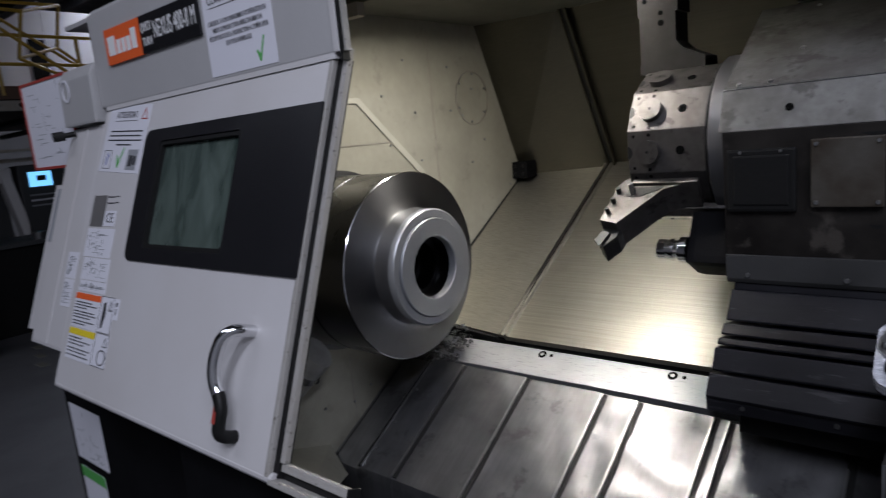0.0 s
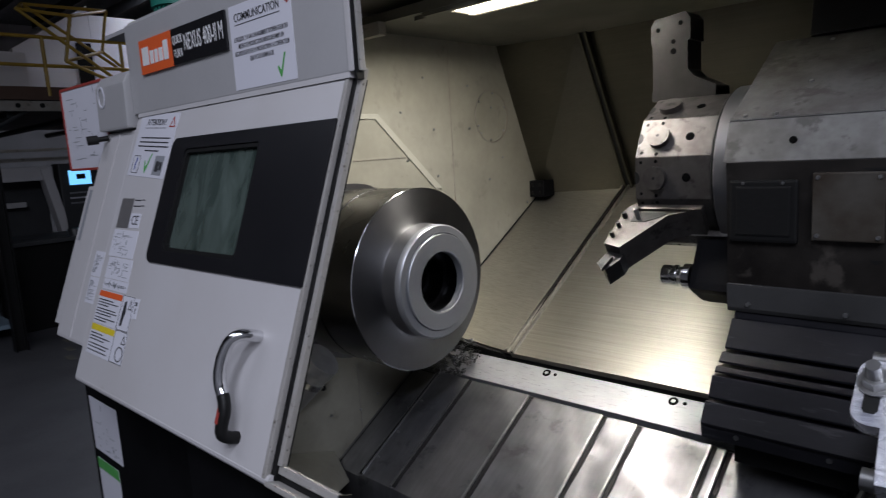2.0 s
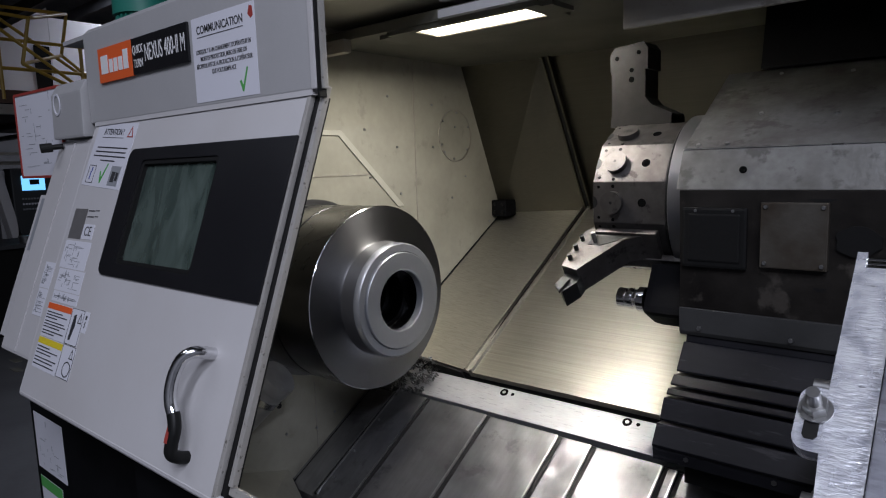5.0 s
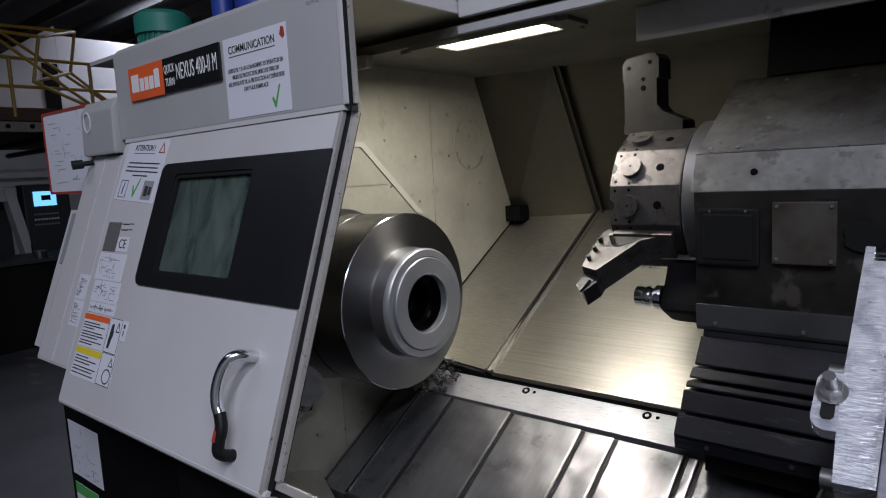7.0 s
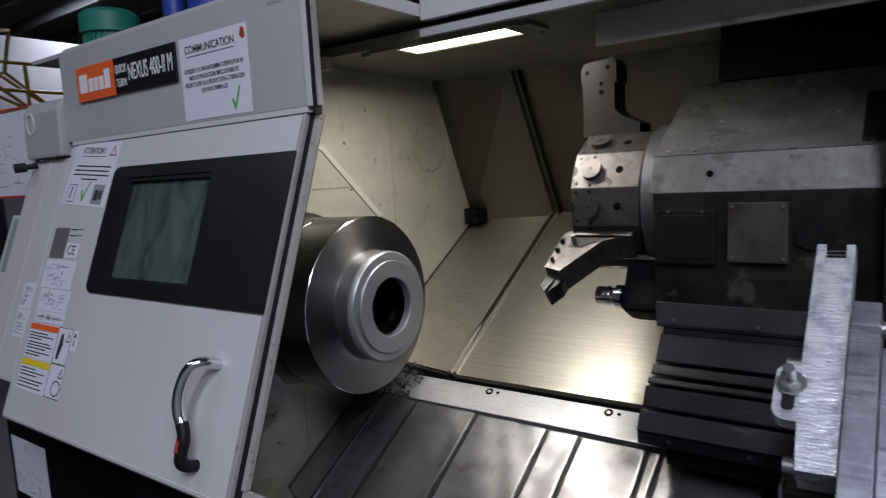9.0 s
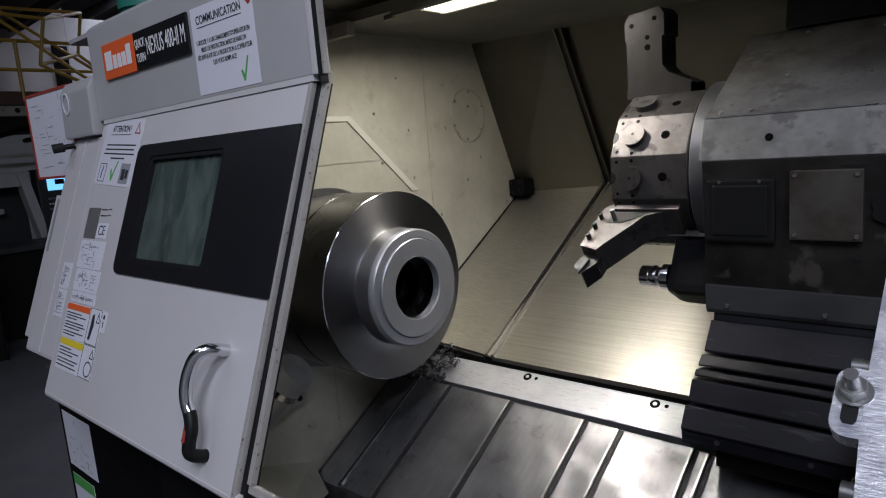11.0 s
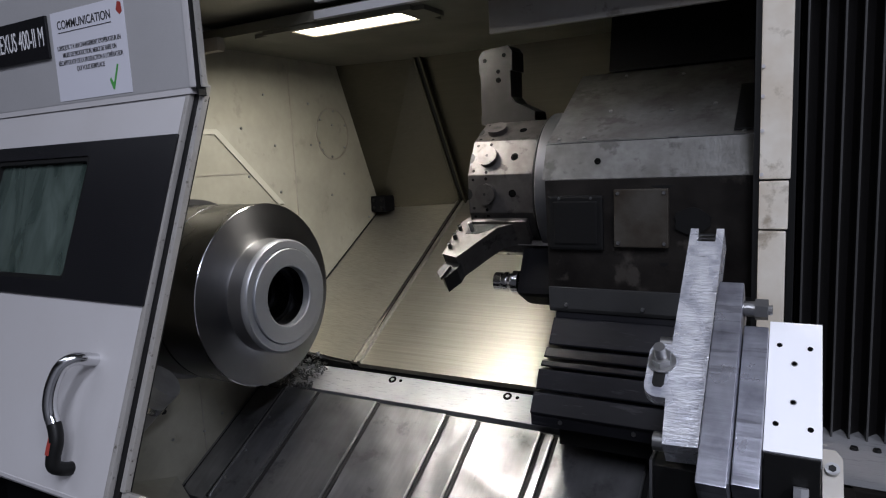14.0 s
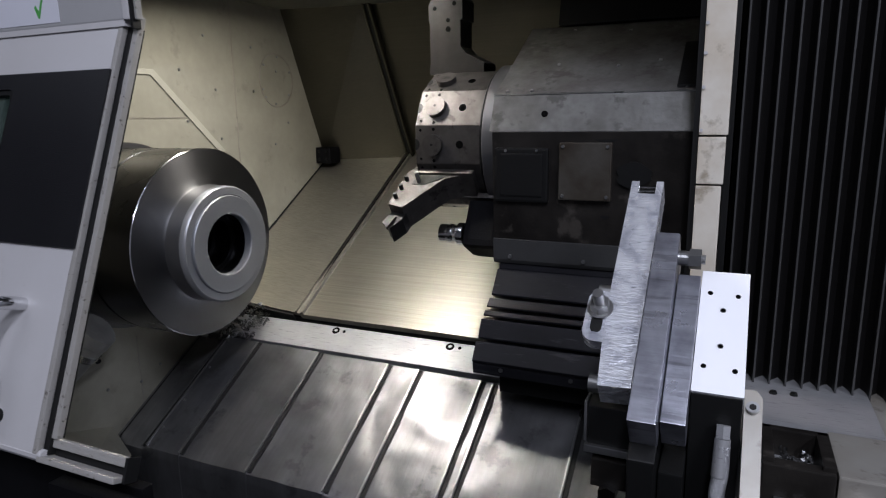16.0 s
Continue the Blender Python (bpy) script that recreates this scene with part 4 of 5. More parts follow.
# tail end slide parts
tail = thing("tailstock_slide", (1.9, 0.0, 0.8), "oily steel tailstock slide with square window", "slide")
bm = B()
box(bm, 1.74, 1.985, -0.17, 0.255, 0.84, 0.915, None, 0.004)
part("top_rail", bm, M_RAIL, tail, "bright milled rail")
bm = B()
box(bm, 1.987, 2.39, -0.20, 0.255, 0.83, 0.908, None, 0.004)
part("rear_rail", bm, M_GALV, tail)
for x, y in ((1.80, 0.14), (1.84, 0.145), (2.02, 0.13), (2.07, 0.14)):
    part("screw", screw(B(), (x, y, 0.915 if x < 1.98 else 0.908), (0, 0, 1), 0.009, 0.006), M_DARK, tail)
bm = B()
for b6 in ((1.765, 1.783), (1.852, 1.872)):
    box(bm, *b6, -0.255, -0.13, 0.90, 0.965, None, 0.003)
box(bm, 1.765, 1.872, -0.262, -0.235, 0.86, 0.955, None, 0.003)
box(bm, 1.765, 1.872, -0.145, -0.13, 0.90, 0.965, None, 0.003)
part("square_frame", bm, M_HOUSEDK, tail)
bm = B()
box(bm, 1.762, 1.90, -0.25, 0.0, 0.82, 0.905, None, 0.003)
part("frame_floor", bm, M_HOUSEDK, tail)
bm = B()
box(bm, 1.874, 1.975, -0.262, -0.10, 0.83, 0.955, None, 0.004)
part("end_block", bm, M_GALV, tail)
bm = B()
rod(bm, (1.905, -0.260, 0.885), (1.905, -0.285, 0.885), 0.038, 28)
rod(bm, (1.905, -0.285, 0.885), (1.905, -0.300, 0.885), 0.020, 20)
part("round_knob", bm, M_STEEL, tail, smooth=True)
for x in (1.795, 1.825):
    bm = B()
    rod(bm, (x, -0.268, 0.885), (x, -0.272, 0.76), 0.006, 10)
    rod(bm, (x, -0.268, 0.90), (x, -0.268, 0.88), 0.011, 6)
    part("oil_line", bm, M_STEEL, tail)
bm = B()
for i in range(30):
    p = Vector((1.785 + rng.random() * 0.065, -0.232 + rng.random() * 0.085, 0.91 + rng.random() * 0.03))
    r = 0.004 + rng.random() * 0.006
    d = Vector((rng.random() - 0.5, rng.random() - 0.5, rng.random() - 0.5)).normalized()
    e = d.orthogonal().normalized()
    f = d.cross(e)
    pts = [p + r * (math.cos(t * 1.1) * e + math.sin(t * 1.1) * f) + d * t * 0.0016 for t in range(9)]
    for s, t in zip(pts, pts[1:]):
        w = d * 0.0018
        bm.faces.new([bm.verts.new(c) for c in (s - w, t - w, t + w, s + w)])
whole("swarf", bm, M_CHIP, "small curls of steel chips on the slide", "swarf", kind="stuff")
bm = B()
prism(bm, [(-0.60, 0.36), (-0.60, 0.80), (-0.565, 0.80), (-0.565, 0.40), (0.1, 0.40), (0.1, 0.36)], 0.46, 2.5)
whole("front_tray", bm, M_PLINTH, "dark front tray of the machine below the opening", "tray", kind="structure")

# ---- sliding door ----
door = thing("sliding_door", (-0.14, -0.6, 0.86), "white sliding lathe door, open, with window and handle", "door")


def DR(x, s, d):
    return M_DOOR @ Vector((x, s, d))


W0, W1, H0, H1 = -0.305, 0.125, 0.032, 0.352
bm = B()
# lower leaf with a through opening
for b4 in ((-0.735, W0, -0.430, 0.498), (W1, 0.441, -0.430, 0.498), (W0, W1, -0.430, H0), (W0, W1, H1, 0.498)):
    box(bm, b4[0], b4[1], b4[2], b4[3], -0.030, 0.0, M_DOOR)
lower = part("lower_leaf", bm, M_WHITE, door)
bm = B()
tube(bm, [DR(-0.735, -0.432, -0.012), DR(0.455, -0.432, -0.012)], 0.013, 10)
tube(bm, [DR(-0.738, -0.43, -0.012), DR(-0.738, 0.48, -0.012)], 0.012, 10)
part("rolled_edge", bm, M_WHITE, lower, smooth=True)
bm = B()
box(bm, 0.4300, 0.4440, -0.430, 0.498, -0.012, 0.0015, M_DOOR, 0.003)
part("edge_strip", bm, M_CHIPPED, lower, "chipped white edge strip")
bm = B()
box(bm, 0.4412, 0.4575, -0.43, 0.50, -0.045, -0.0135, M_DOOR, 0.002)
part("rubber_gasket", bm, M_RUBBER, lower)
bm = B()
box(bm, 0.4575, 0.4725, -0.396, 0.52, -0.030, -0.014, M_DOOR, 0.003)
part("frame_strip", bm, M_CHIPPED, lower)
bm = B()
prism(bm, [(-0.284, 1.735), (-0.284, 2.035), (-0.262, 2.055), (-0.02, 2.06), (-0.02, 2.03), (-0.254, 2.025), (-0.254, 1.735)], -0.765, 0.452, 0.004)
upper = part("upper_leaf", bm, M_GREY, door, "grey upper leaf carrying the name plate")
bm = B()
prism(bm, [(-0.288, 1.735), (-0.288, 2.037), (-0.25, 2.037), (-0.25, 1.735)], 0.452, 0.470, 0.003)
part("edge_strip", bm, M_WHITE, upper)
bm = B()
prism(bm, [(-0.285, 1.715), (-0.285, 2.03), (-0.262, 2.03), (-0.262, 1.715)], 0.470, 0.477, 0.002)
part("rubber_gasket", bm, M_RUBBER, upper)
bm = B()
prism(bm, [(-0.278, 1.735), (-0.278, 1.995), (-0.262, 1.995), (-0.262, 1.735)], 0.477, 0.483, 0.002)
part("worn_strip", bm, M_CHIPPED, upper, "dirty worn edge strip")
bm = B()
prism(bm, [(-0.2855, 1.722), (-0.283, 1.736), (-0.25, 1.736), (-0.25, 1.722)], -0.735, 0.452)
part("fold", bm, M_WHITE, upper)
bm = B()
prism(bm, [(-0.25, 2.0), (-0.25, 2.02), (0.33, 2.02), (0.33, 2.0)], -0.75, 0.492)
part("top_sheet", bm, material("olive_sheet", (0.42, 0.40, 0.33), 0.5, 0.3, (30, 0.2), (5, 0.3), 0.03, 90), upper, "olive steel underside of the door top")
bm = B()
box(bm, 0.492, 0.506, -0.25, 0.335, 1.997, 2.032, None, 0.002)
part("top_rim", bm, M_WHITE, upper)
# faint pen marks on the grey leaf
for x0, x1, s in ((0.335, 0.350, 0.262), (0.354, 0.368, 0.264), (0.372, 0.384, 0.262), (0.388, 0.402, 0.265)):
    bm = B()
    box(bm, x0, x1, s, s + 0.008, 0.0, 0.0006, M_UP)
    part("pen_mark", bm, MATS["grey_ink"], upper)
# black surround with rounded corners and window
bm = B()


def rounded(x0, x1, s0, s1, r, n=6, right=None):
    out, q = [], right or r
    for cx, cy, a0, r in ((x1 - q, s1 - q, 0, q), (x0 + r, s1 - r, 90, r), (x0 + r, s0 + r, 180, r), (x1 - q, s0 + q, 270, q)):
        out += [(cx + r * math.cos(radians(a0 + 90 * i / n)), cy + r * math.sin(radians(a0 + 90 * i / n))) for i in range(n + 1)]
    return out


def ring_prism(bm, outer, inner, z0, z1, m):
    o = [[bm.verts.new(m @ Vector((x, y, z))) for x, y in outer] for z in (z0, z1)]
    i = [[bm.verts.new(m @ Vector((x, y, z))) for x, y in inner] for z in (z0, z1)]
    k = len(outer)
    for a in range(k):
        b = (a + 1) % k
        bm.faces.new((o[1][a], o[1][b], i[1][b], i[1][a]))
        bm.faces.new((o[0][a], i[0][a], i[0][b], o[0][b]))
        bm.faces.new((o[0][a], o[0][b], o[1][b], o[1][a]))
        bm.faces.new((i[0][a], i[1][a], i[1][b], i[0][b]))
    return bm


outer = rounded(-0.40, 0.437, -0.008, 0.390, 0.03, 6, 0.003)
inner = rounded(W0, W1, H0, H1, 0.016)
ring_prism(bm, outer, inner, -0.002, 0.006, M_DOOR)
panel = part("window_surround", bm, M_BLACK, door, "black pebbled window surround")
bm = B()
ring_prism(bm, rounded(W0 - 0.002, W1 + 0.002, H0 - 0.002, H1 + 0.002, 0.016), rounded(W0 + 0.012, W1 - 0.012, H0 + 0.012, H1 - 0.012, 0.012), -0.02, 0.002, M_DOOR)
part("gasket", bm, M_RUBBER, panel)
bm = B()
prism_z(bm, rounded(W0 + 0.005, W1 - 0.005, H0 + 0.005, H1 - 0.005, 0.012), -0.016, -0.010, M_DOOR)
part("pane", bm, M_GLASS, panel, "greasy greenish safety glass, pale reflections put into its colour")
# cranked tubular handle
handle_pts = curve_pts([DR(0.310, -0.138, 0.0), DR(0.309, -0.138, 0.026), DR(0.302, -0.142, 0.050), DR(0.290, -0.160, 0.064), DR(0.281, -0.195, 0.068), DR(0.279, -0.232, 0.066),
                        DR(0.284, -0.262, 0.060), DR(0.298, -0.290, 0.052), DR(0.306, -0.318, 0.048), DR(0.304, -0.348, 0.046), DR(0.304, -0.368, 0.040), DR(0.305, -0.375, 0.02), DR(0.305, -0.375, 0.0)], 6)
k = int(len(handle_pts) * 0.55)
bm = B()
tube(bm, handle_pts[:k + 1], 0.0145, 16)
hd = part("handle", bm, M_CHROME, door, "chrome tube handle, lower end worn to black", smooth=True)
bm = B()
tube(bm, handle_pts[k:], 0.0148, 16)
part("worn_end", bm, M_DARK, hd, smooth=True)
bm = B()
box(bm, 0.297, 0.309, -0.345, -0.308, 0.060, 0.0625, M_DOOR, 0.001)
part("orange_patch", bm, M_RED, hd)

# ---- name plate, notices and stickers on the door ----
def sheet(name, x0, x1, s0, s1, m, mat, label, category, group=""):
    t = thing(name, m @ Vector(((x0 + x1) / 2, s0, 0.004)), label, category, group)
    bm = B()
    box(bm, x0, x1, s0, s1, 0.0002, 0.0012, m)
    part("sheet", bm, mat, t)
    return t


def bars(t, rows, m, mat, lift=0.0013, name="text_bar"):
    """Rows of x0, x1, height up the sheet, thickness."""
    for x0, x1, s, h in rows:
        bm = B()
        box(bm, x0, x1, s, s + h, lift, lift + 0.0006, m)
        part(name, bm, mat, t)


sign = thing("name_plate", (-0.35, -0.29, 1.86), "orange and black maker's name plate", "sign")
bm = B()
box(bm, -0.642, -0.400, 0.128, 0.238, 0.001, 0.008, M_UP, 0.001)
part("orange_field", bm, M_ORANGE, sign)
bm = B()
box(bm, -0.400, -0.066, 0.130, 0.238, 0.001, 0.008, M_UP, 0.001)
part("black_field", bm, M_BLACK, sign)
# the maker's mark as plain light shapes
for i, (a, b, hh) in enumerate(((-0.622, -0.572, 0.058), (-0.562, -0.536, 0.042), (-0.528, -0.504, 0.042), (-0.496, -0.468, 0.042), (-0.460, -0.428, 0.060))):
    bm = B()
    box(bm, a, b, 0.155, 0.155 + hh, 0.008, 0.009, M_UP)
    part("mark", bm, M_LETTER, sign)
for body, size, cx, s, w in (("QUICK", 0.036, -0.360, 0.202, 0.066), ("TURN", 0.036, -0.360, 0.160, 0.058), ("NEXUS 400-II M", 0.072, -0.198, 0.184, 0.235)):
    text_part("lettering", body, size, M_UP @ Matrix.Translation((cx, s, 0.0085)), M_LETTER, sign, w)

note = sheet("notice", -0.052, 0.247, 0.014, 0.240, M_UP, M_PAPER, "white printed notice in a plastic sleeve on the door", "notice", "notices on the door")
text_part("heading", "COMMUNICATION", 0.030, M_UP @ Matrix.Translation((0.085, 0.205, 0.0017)), M_INK, note, 0.22, bold=0.0003)
bars(note, [(-0.025, 0.195, 0.186, 0.002)], M_UP, M_INK)
for i, line in enumerate(("LORSQU'IL Y A UN CHANGEMENT D'OPÉRATEUR EN", "MILIEU DE PRODUCTION, MERCI DE FAIRE UN", "RÉCAPITULATIF DE LA PRODUCTION A L'OPÉRATEUR", "QUI VOUS REMPLACE")):
    text_part("text_line", line, 0.0165, M_UP @ Matrix.Translation((0.095, 0.148 - 0.019 * i, 0.0017)), M_INK, note, (0.26, 0.22, 0.265, 0.115)[i], bold=0.0002)
bm = B()
prism_z(bm, [(0.165, 0.052), (0.176, 0.026), (0.181, 0.026), (0.205, 0.085), (0.199, 0.086), (0.180, 0.042), (0.171, 0.056)], 0.0013, 0.0019, M_UP)
part("tick", bm, M_GREENP, note)
bm = B()
prism_z(bm, [(0.218, 0.212), (0.230, 0.200), (0.240, 0.206), (0.238, 0.228), (0.226, 0.232)], 0.0013, 0.0019, M_UP)
part("picture", bm, M_RED, note)

M_N = M_DOOR @ Matrix.Translation((-0.555, 0.379, 0)) @ Matrix.Rotation(radians(-4), 4, "Z")
note2 = sheet("notice", -0.155, 0.140, -0.112, 0.110, M_N, material("laminated_paper", (0.66, 0.66, 0.72), 0.12, 0, (30, 0.03), (6, 0.04), 0), "laminated warning notice with small pictures on the door", "notice", "notices on the door")
text_part("heading", "ATTENTION !", 0.030, M_N @ Matrix.Translation((-0.02, 0.078, 0.0017)), M_INK, note2, 0.15, bold=0.0003)
bars(note2, [(-0.10, 0.06, 0.058, 0.002), (-0.115, 0.115, 0.022, 0.0045), (-0.12, 0.11, 0.007, 0.0045), (-0.125, 0.118, -0.008, 0.0045), (-0.06, 0.05, -0.023, 0.0045)], M_N, M_INK)
bm = B()
ring_prism(bm, [(0.085, 0.062), (0.128, 0.062), (0.1065, 0.100)], [(0.092, 0.066), (0.121, 0.066), (0.1065, 0.092)], 0.0013, 0.0019, M_N)
part("warning_mark", bm, M_RED, note2)
bars(note2, [(0.045, 0.115, -0.102, 0.066)], M_N, M_INKGREY, name="picture")
bars(note2, [(0.060, 0.085, -0.090, 0.035), (0.090, 0.108, -0.085, 0.028)], M_N, M_INK, 0.0020, name="picture_shape")
bm = B()
ring_prism(bm, [(-0.13, -0.102), (-0.075, -0.102), (-0.075, -0.040), (-0.13, -0.040)], [(-0.128, -0.100), (-0.077, -0.100), (-0.077, -0.042), (-0.128, -0.042)], 0.0013, 0.0019, M_N)
part("picture_frame", bm, M_INK, note2)
bars(note2, [(-0.108, -0.102, -0.090, 0.028), (-0.104, -0.098, -0.062, 0.014)], M_N, M_BLUE, name="picture_shape")
bm = B()
prism_z(bm, [(-0.035, -0.06), (-0.02, -0.098), (-0.014, -0.098), (0.015, -0.03), (0.008, -0.03), (-0.017, -0.08), (-0.028, -0.055)], 0.0013, 0.0019, M_N)
part("tick", bm, M_GREENP, note2)

M_PLATE = material("small_steel_plate", (0.30, 0.29, 0.29), 0.4, 0.6, (90, 0.2), (10, 0.2), 0.03, 90)
pl = sheet("type_plate", -0.702, -0.602, 0.090, 0.193, M_DOOR, M_PLATE, "small grey metal type plate on the door", "plate")
for s in (0.185, 0.165):
    bars(pl, [(-0.595, -0.545, s, 0.004), (-0.54, -0.515, s + 0.002, 0.003)], M_DOOR, M_INK, 0.0004)
g = "stickers on the door"
ce = sheet("ce_sticker", -0.600, -0.518, 0.092, 0.142, M_DOOR, M_PAPER, "white CE sticker on the door", "sticker", g)
text_part("lettering", "CE", 0.045, M_DOOR @ Matrix.Translation((-0.558, 0.117, 0.0017)), M_INK, ce, 0.05)
for x0, x1, s0, s1, seed in ((-0.706, -0.506, -0.010, 0.083, 1), (-0.694, -0.494, -0.085, -0.013, 2), (-0.690, -0.49, -0.122, -0.087, 3), (-0.846, -0.760, -0.09, 0.0, 4), (-0.842, -0.757, -0.186, -0.093, 5)):
    st = sheet("diagram_sticker", x0, x1, s0, s1, M_DOOR if x0 > -0.72 else M_DOOR @ Matrix.Translation((0, 0, -0.008)), M_PAPER, "white sticker with line diagrams", "sticker", g)
    mm = M_DOOR if x0 > -0.72 else M_DOOR @ Matrix.Translation((0, 0, -0.008))
    r = random.Random(seed)
    for i in range(36):
        a, c = x0 + 0.008 + r.random() * (x1 - x0 - 0.06), s0 + 0.010 + r.random() * (s1 - s0 - 0.025)
        bars(st, [(a, a + 0.01 + r.random() * 0.035, c, 0.0018)] if i % 2 else [(a, a + 0.002, c - 0.004, 0.006 + r.random() * 0.012)], mm, M_INKGREY, name="diagram_line")
wst = sheet("warning_sticker", -0.700, -0.505, -0.238, -0.128, M_DOOR, M_PAPER, "white warning sticker with orange heading and pictogram", "sticker", g)
bars(wst, [(-0.698, -0.507, -0.148, 0.019)], M_DOOR, M_ORANGE, name="heading_band")
bars(wst, [(-0.692, -0.692 + w, s, 0.0035) for w, s in ((0.125, -0.160), (0.165, -0.169), (0.09, -0.178), (0.155, -0.190), (0.17, -0.199), (0.13, -0.208), (0.165, -0.220), (0.10, -0.229))], M_DOOR, M_INK)


def pictogram(name, x0, x1, s0, s1, kind):
    """Outlined field with plain bold shapes."""
    st = sheet(name, x0, x1, s0, s1, M_DOOR, M_PAPER, "white pictogram sticker beside the warning text", "sticker", g)
    w, h = x1 - x0, s1 - s0
    bars(st, [(x0, x1, s0, 0.0015), (x0, x1, s1 - 0.0015, 0.0015), (x0, x0 + 0.0015, s0, h), (x1 - 0.0015, x1, s0, h)], M_DOOR, M_INK, name="border")
    bm = B()
    if kind:
        prism_z(bm, [(x0 + 0.2 * w, s0 + 0.12 * h), (x0 + 0.36 * w, s0 + 0.12 * h), (x0 + 0.5 * w, s0 + 0.55 * h), (x0 + 0.42 * w, s0 + 0.85 * h), (x0 + 0.25 * w, s0 + 0.8 * h)], 0.0013, 0.0019, M_DOOR)
    else:
        ring_prism(bm, [(x0 + 0.65 * w + 0.028 * math.cos(q * 0.4), s0 + 0.3 * h + 0.024 * math.sin(q * 0.4)) for q in range(15)],
                   [(x0 + 0.65 * w + 0.024 * math.cos(q * 0.4), s0 + 0.3 * h + 0.020 * math.sin(q * 0.4)) for q in range(15)], 0.0013, 0.0019, M_DOOR)
    part("symbol", bm, M_INK, st)
    bm = B()
    tri = [(x0 + 0.62 * w, s0 + 0.62 * h), (x0 + 0.92 * w, s0 + 0.62 * h), (x0 + 0.77 * w, s0 + 0.92 * h)]
    c = (x0 + 0.77 * w, s0 + 0.72 * h)
    ring_prism(bm, tri, [(c[0] + (a - c[0]) * 0.7, c[1] + (b - c[1]) * 0.7) for a, b in tri], 0.0013, 0.0019, M_DOOR)
    part("warning_triangle", bm, M_INK, st)


pictogram("pictogram_sticker", -0.503, -0.413, -0.236, -0.126, True)
wst = sheet("warning_sticker", -0.700, -0.502, -0.340, -0.241, M_DOOR, M_PAPER, "white caution sticker with yellow heading", "sticker", g)
bars(wst, [(-0.698, -0.504, -0.262, 0.020)], M_DOOR, M_YELLOWP, name="heading_band")
bars(wst, [(-0.692, -0.692 + w, s, 0.0035) for w, s in ((0.10, -0.273), (0.165, -0.283), (0.12, -0.293), (0.17, -0.307), (0.15, -0.317), (0.165, -0.329))], M_DOOR, M_INK)
pictogram("pictogram_sticker", -0.500, -0.405, -0.338, -0.238, False)
st = sheet("pictogram_sticker", -0.411, -0.378, -0.190, -0.127, M_DOOR, M_PAPER, "small white pictogram sticker", "sticker", g)
bars(st, [(-0.400, -0.389, -0.150, 0.012), (-0.397, -0.392, -0.175, 0.018)], M_DOOR, M_INK)
sill = thing("door_sill", DR(0.55, -0.44, -0.02), "pale lower frame of the opening with a black gasket groove", "sill")
bm = B()
box(bm, 0.4445, 0.665, -0.443, -0.431, -0.030, 0.001, M_DOOR, 0.003)
part("outer_lip", bm, M_CHIPPED, sill, "chipped white outer lip")
bm = B()
box(bm, 0.4580, 0.665, -0.431, -0.4145, -0.050, -0.030, M_DOOR)
part("gasket", bm, M_RUBBER, sill)
bm = B()
box(bm, 0.4580, 0.664, -0.4145, -0.3960, -0.034, -0.020, M_DOOR, 0.003)
part("inner_strip", bm, M_CHIPPED, sill)
bm = B()
box(bm, 0.6655, 0.672, -0.444, -0.395, -0.050, -0.018, M_DOOR, 0.002)
part("end_cap", bm, M_RUBBER, sill)

# ---- left side of the machine ----
M_LC = M_DOOR @ Matrix.Translation((0, 0, -0.008))
lcov = thing("side_cover", (-0.95, -0.5, 0.93), "white fixed side cover of the lathe", "cover")
bm = B()
box(bm, -1.045, -0.752, -0.335, 0.452, -0.06, 0.0, M_LC, 0.012)
lc = part("lower_cover", bm, M_WHITE, lcov)
bm = B()
prism(bm, [(-0.312, 1.69), (-0.308, 1.85), (-0.285, 1.89), (-0.10, 1.90), (-0.10, 1.69)], -1.04, -0.770, 0.008)
part("upper_cover", bm, M_GREY, lcov)
bm = B()
box(bm, -0.905, -0.895, -0.325, 0.44, 0.0, 0.003, M_LC, 0.001)
part("seam_fold", bm, M_WHITE, lcov)
bm = B()
box(bm, -1.18, -1.05, -0.30, 0.25, -0.06, -0.03, M_LC)
part("recessed_side", bm, M_WHITE, lcov)
bm = B()
box(bm, -1.150, -1.075, 0.03, 0.235, -0.03, -0.027, M_LC)
part("vent", bm, M_INKGREY, lcov, "grey vent strip")
bm = B()
ring_prism(bm, [(-0.95 + 0.032 * math.cos(q * 0.2618), 0.085 + 0.040 * math.sin(q * 0.2618)) for q in range(24)],
           [(-0.95 + 0.026 * math.cos(q * 0.2618), 0.085 + 0.033 * math.sin(q * 0.2618)) for q in range(24)], 0.0, 0.003, M_UP @ Matrix.Translation((-0.03, 0, 0.026)))
part("round_window", bm, M_PAPER, lcov)
bm = B()
box(bm, -1.19, -1.16, 0.0, 1.0, 0.72, 1.90)
box(bm, -1.19, -0.03, 0.95, 1.0, 0.72, 2.03)
part("rear_casing", bm, M_GREY, lcov)
bm = B()
box(bm, -1.16, 0.508, -0.20, 1.0, 2.06, 2.075)
box(bm, 0.509, 2.6, 0.14, 1.0, 2.06, 2.075)
whole("machine_roof", bm, M_GREY, "grey sheet roof of the lathe", "roof", kind="structure")
knob = thing("plunger_knob", (-1.0, -0.29, 1.66), "black plunger knob on the side cover", "knob")
bm = B()
rod(bm, (-0.99, -0.30, 1.665), (-1.00, -0.345, 1.660), 0.010, 12)
part("shaft", bm, M_DARK, knob)
bm = B()
rod(bm, (-0.998, -0.335, 1.661), (-1.007, -0.372, 1.657), 0.017, 14)
